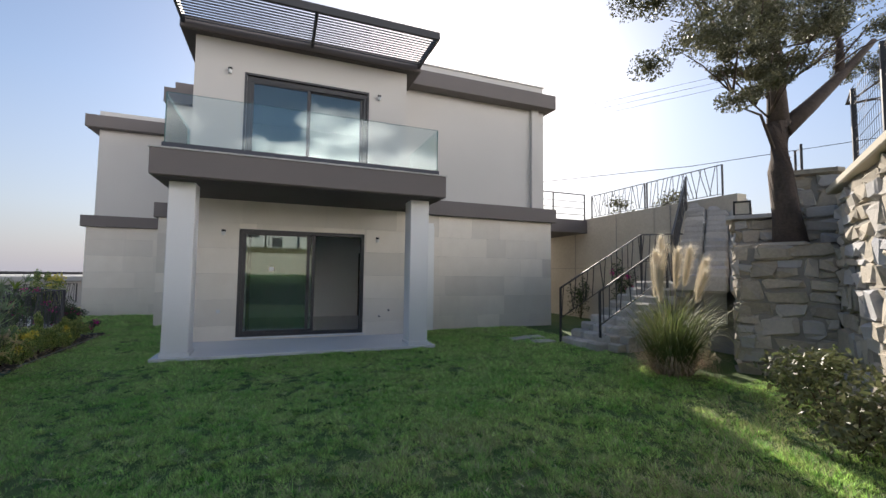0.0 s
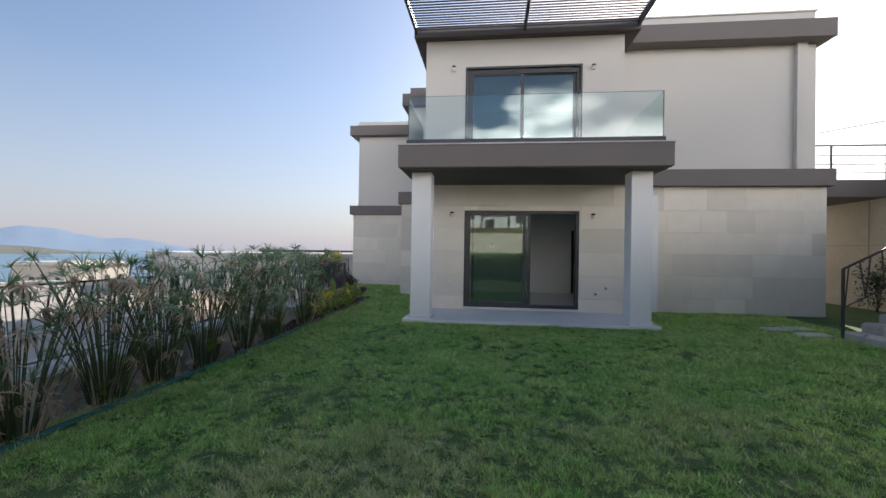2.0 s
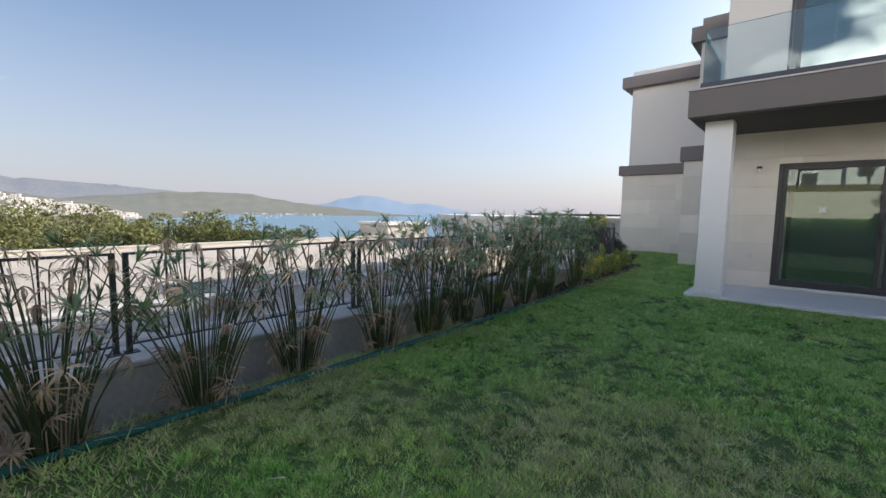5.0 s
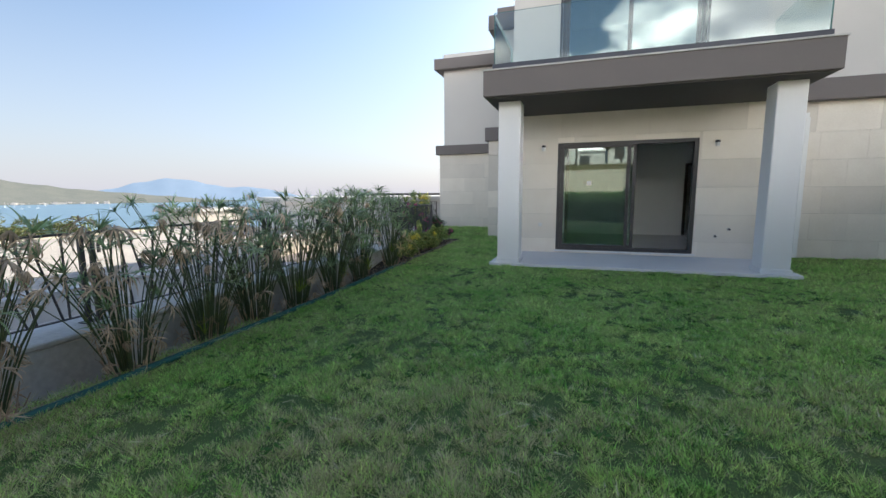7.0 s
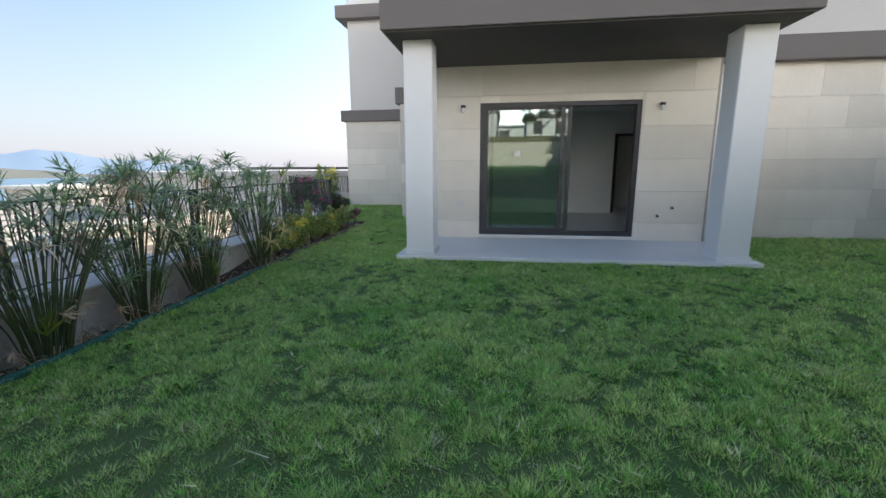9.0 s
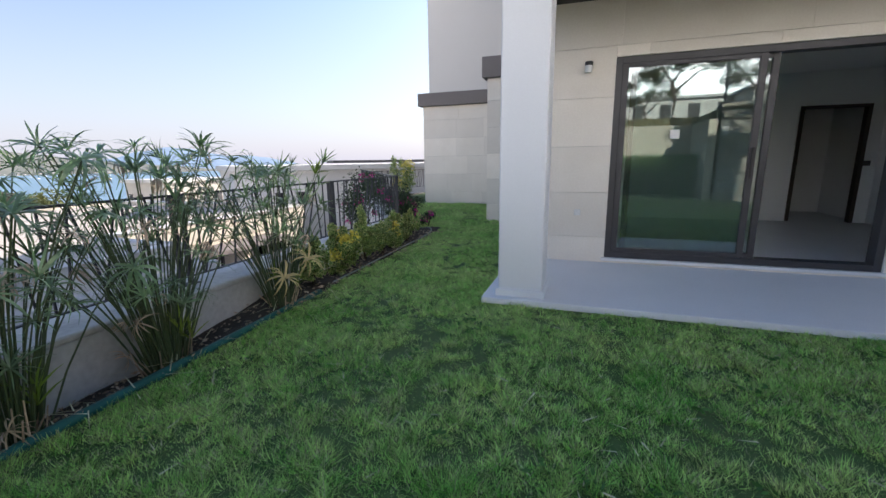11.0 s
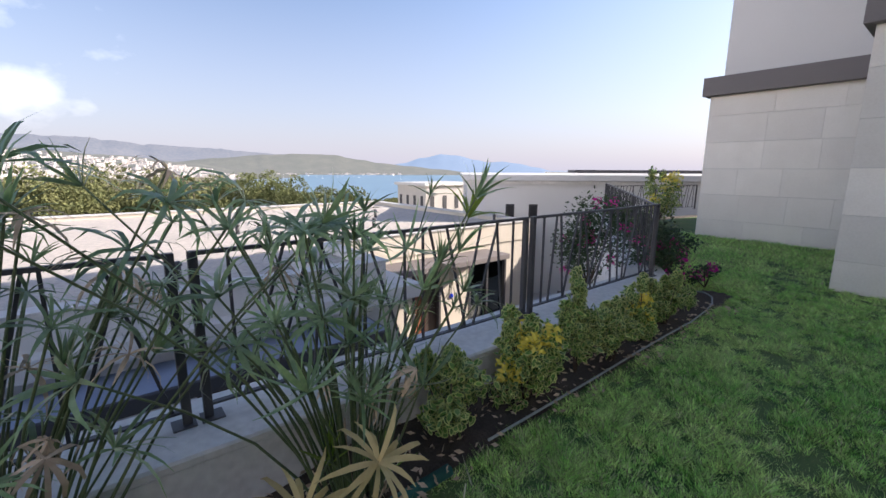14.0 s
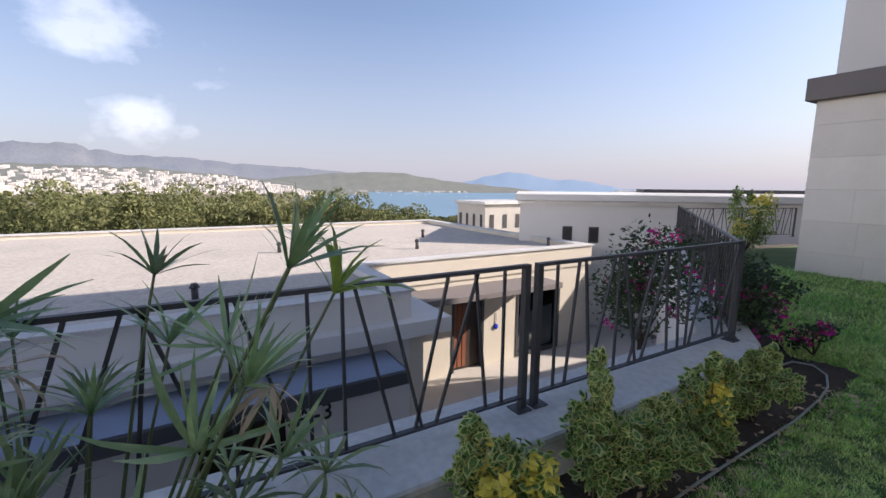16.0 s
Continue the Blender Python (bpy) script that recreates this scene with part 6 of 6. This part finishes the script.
for k, (x, y, h) in enumerate(((-0.5, -6.5, 4.6), (6.5, -8, 3.6), (2.9, -7.4, 4.2), (-3.6, -8.2, 4.4), (9.5, -9.5, 4.6), (-6, -16, 4), (3, -20, 4.5), (12, -16, 5), (-12, -22, 4), (18, -26, 5))):
    st2 = thing("garden_tree", (x, y, 2.85), "dark open-crowned tree behind the garden wall", "tree", "trees behind the wall")
    tb = bmesh.new()
    tube(tb, [(0, 0, -0.1), (0.1, 0, 0.3 * h), (-0.1, 0.1, 0.5 * h)], [0.11, 0.09, 0.07], 8)
    for fpts in ([(-0.1, 0.1, 0.48 * h), (-0.7, 0.1, 0.7 * h), (-1.3, 0, 0.85 * h)], [(-0.1, 0.1, 0.48 * h), (0.4, 0, 0.7 * h), (0.9, 0, 0.9 * h)], [(0.1, 0, 0.4 * h), (0.9, 0.1, 0.58 * h), (1.6, 0.1, 0.68 * h)]):
        tube(tb, fpts, [0.06, 0.04, 0.02], 6)
    part("trunk", tb, M_BARK, st2)
    part("crown", tri_mesh("crown", leaf_quads(crown_points([(-1.2, 0, 0.85 * h, 0.9, 0.5), (0.8, 0, 0.9 * h, 1.0, 0.6), (-0.2, 0, h, 1.0, 0.5), (1.6, 0, 0.72 * h, 0.8, 0.5), (-0.9, 0, 0.62 * h, 0.7, 0.5), (0.3, 0, 0.7 * h, 0.8, 0.4)], 1200, trs, 0.98), 0.065, trs), M_OLIVE, 4), None, st2)

# ---- grass ----
grs = np.random.RandomState(33)


def wavy(x, y, k):
    """A smooth uneven field from about -1 to 1: three octaves of lattice noise."""
    total = 0.0
    for step, share in ((0.42, 0.14), (0.15, 0.6), (0.065, 0.8)):
        table = np.random.RandomState(int(k * 100) + int(step * 1000)).uniform(-1, 1, (256, 256))
        u, v = x / step + 40.3, y / step + 57.7
        i, j = np.floor(u).astype(int), np.floor(v).astype(int)
        f, g_ = u - i, v - j
        f, g_ = f * f * (3 - 2 * f), g_ * g_ * (3 - 2 * g_)
        a, b = table[i % 256, j % 256], table[(i + 1) % 256, j % 256]
        c, d = table[i % 256, (j + 1) % 256], table[(i + 1) % 256, (j + 1) % 256]
        total = total + share * ((a * (1 - f) + b * f) * (1 - g_) + (c * (1 - f) + d * f) * g_)
    return total


def blades(n, x0, x1, y0, y1, length, width):
    x, y = grs.uniform(x0, x1, n), grs.uniform(y0, y1, n)
    left = np.where(y > 13.2, -4.1 - 0.676 * (y - 13.2), -3.28 - 0.04 * np.maximum(0, y - 5) - 0.33 * np.clip(5.2 - y, 0, 1) * np.sqrt(grs.random(n)))
    keep = (x > left) & ~((x > -1.64) & (x < 3.54) & (y > 8.8)) & ~((x > -1.72) & (y > 10.5) & (x < 3.6)) & ~((x > 3.3) & (y > 11.6) & (x < 8.66)) & ~((x > -2.97) & (y > 14.5) & (x < 0)) & ~((y > 18.25) & (x > -5.97)) & ~((x > 6.9) & (y > 4.5) & (y < 8.6)) & ((x - 8.2) * 0.56 - (y - 3.85) * 0.83 < -0.15)
    x, y = x[keep], y[keep]
    tuft = wavy(x, y, 0.0)
    thick = grs.random(len(x)) < np.clip(0.85 + 0.55 * tuft, 0.55, 1.0)
    x, y, tuft = x[thick], y[thick], tuft[thick]
    n = len(x)
    h = length * np.maximum(0.35, 1.0 + 1.0 * tuft) * grs.uniform(0.5, 1.35, n)
    a = 1.6 * wavy(y, x, 1.0) + grs.uniform(0, 6.28, n) * 0.75
    lean = (1.1 + 0.4 * wavy(x, y, 2.0) + grs.uniform(-0.5, 0.7, n)) * h
    w = width * grs.uniform(0.7, 1.3, n)
    b = np.stack([x, y, np.full(n, -0.012)], 1)
    sd = np.stack([-np.sin(a), np.cos(a), np.zeros(n)], 1) * w[:, None]
    tip = b + np.stack([np.cos(a) * lean, np.sin(a) * lean, h], 1)
    return np.stack([b - sd, b + sd, tip], 1).reshape(-1, 3)


g = [blades(860000, -3.7, 3.2, 0.6, 9.2, 0.032, 0.0033), blades(330000, 3.2, 7.4, 1.0, 12.0, 0.042, 0.0046), blades(320000, -4.6, -1.5, 9.0, 14.6, 0.031, 0.0036), blades(110000, -9.0, -2.9, 13.4, 18.4, 0.045, 0.006), blades(70000, -3.7, 5, -1.7, 0.6, 0.04, 0.006)]
tn = 26000
tc = blades(tn, -3.4, 4.2, 0.8, 9.0, 0.05, 0.004).reshape(-1, 3, 3)[:, 0, :]
tc = tc[wavy(tc[:, 0], tc[:, 1], 0.0) > -0.1]
rep = np.repeat(tc, 9, axis=0)
n = len(rep)
a, h = grs.uniform(0, 6.28, n), grs.uniform(0.02, 0.058, n)
o = grs.uniform(0.3, 1.3, n) * h
b = rep + np.stack([np.cos(a) * 0.012, np.sin(a) * 0.012, np.zeros(n)], 1)
sd = np.stack([-np.sin(a), np.cos(a), np.zeros(n)], 1) * grs.uniform(0.002, 0.0045, n)[:, None]
g.append(np.stack([b - sd, b + sd, b + np.stack([np.cos(a) * o, np.sin(a) * o, h], 1)], 1).reshape(-1, 3))
g = np.concatenate(g).reshape(-1, 3, 3)
gx, gy = g[:, 0, 0], g[:, 0, 1]
patch = 0.5 * np.sin(1.9 * gx + 0.7 * gy + 1.0) + 0.5 * np.sin(2.6 * gy - 1.3 * gx) + 0.6 * wavy(gx, gy, 3.0)
share = np.clip(0.1 + 0.36 * np.clip(4.6 - gy, 0, 2.0) * (0.42 + 0.7 * patch) + 0.12 * (patch > 0.75), 0.04, 0.65)
dry = grs.random(len(g)) < share
grass_me = tri_mesh("grass", g[~dry].reshape(-1, 3), M_GRASS, 3)
tagged(part("dry_grass", tri_mesh("dry_grass", g[dry].reshape(-1, 3), M_DRYGRASS, 3), None), "pale dry grass blades in worn patches of the lawn", "grass", kind="stuff")
tagged(part("grass", grass_me, None), "short mown green grass of the lawn", "grass", kind="stuff")
g = blades(1700, -3.3, 4.5, 0.8, 9.0, 0.02, 0.005)
c = g.reshape(-1, 3, 3)
c[:, 2, :2] += grs.normal(size=(len(c), 2)) * 0.07
c[:, :, 2] += 0.045
tagged(part("grass_clippings", tri_mesh("grass_clippings", c.reshape(-1, 3), M_STRAW, 3), None), "pale dry grass clippings scattered on the lawn", "clippings", kind="stuff")
wts = []
for i in range(150):
    x, y = grs.uniform(-3.1, 4.5), grs.uniform(1, 9)
    if x > -1.7 and y > 8.6:
        continue
    n = 14
    p = np.stack([x + grs.normal(size=n) * 0.035, y + grs.normal(size=n) * 0.035, grs.uniform(0.02, 0.05, n)], 1)
    wts.append(leaf_quads(p, 0.022, grs, 0.7))
tagged(part("lawn_weeds", tri_mesh("lawn_weeds", np.concatenate(wts), M_WEED, 4), None), "small broad-leaved weeds in the lawn", "weeds", kind="stuff")

# ---- stone slabs of the facade ----
clad(porch_wall, -1.72, 3.55, FY, 0.07, 3.3, 41, holes=((DX0, DX1, DZ0 - 0.04, DZ1),), widths=(1.1, 2.2))
clad(wing, 3.6, 8.66, 11.63, 0.0, 3.32, 42)
clad(block2, -2.97, -1.72, 14.54, 0.0, 3.17, 43, widths=(0.7, 1.3))
clad(block3, -5.97, -2.97, 18.27, 0.0, 3.13, 44, widths=(0.7, 1.3))
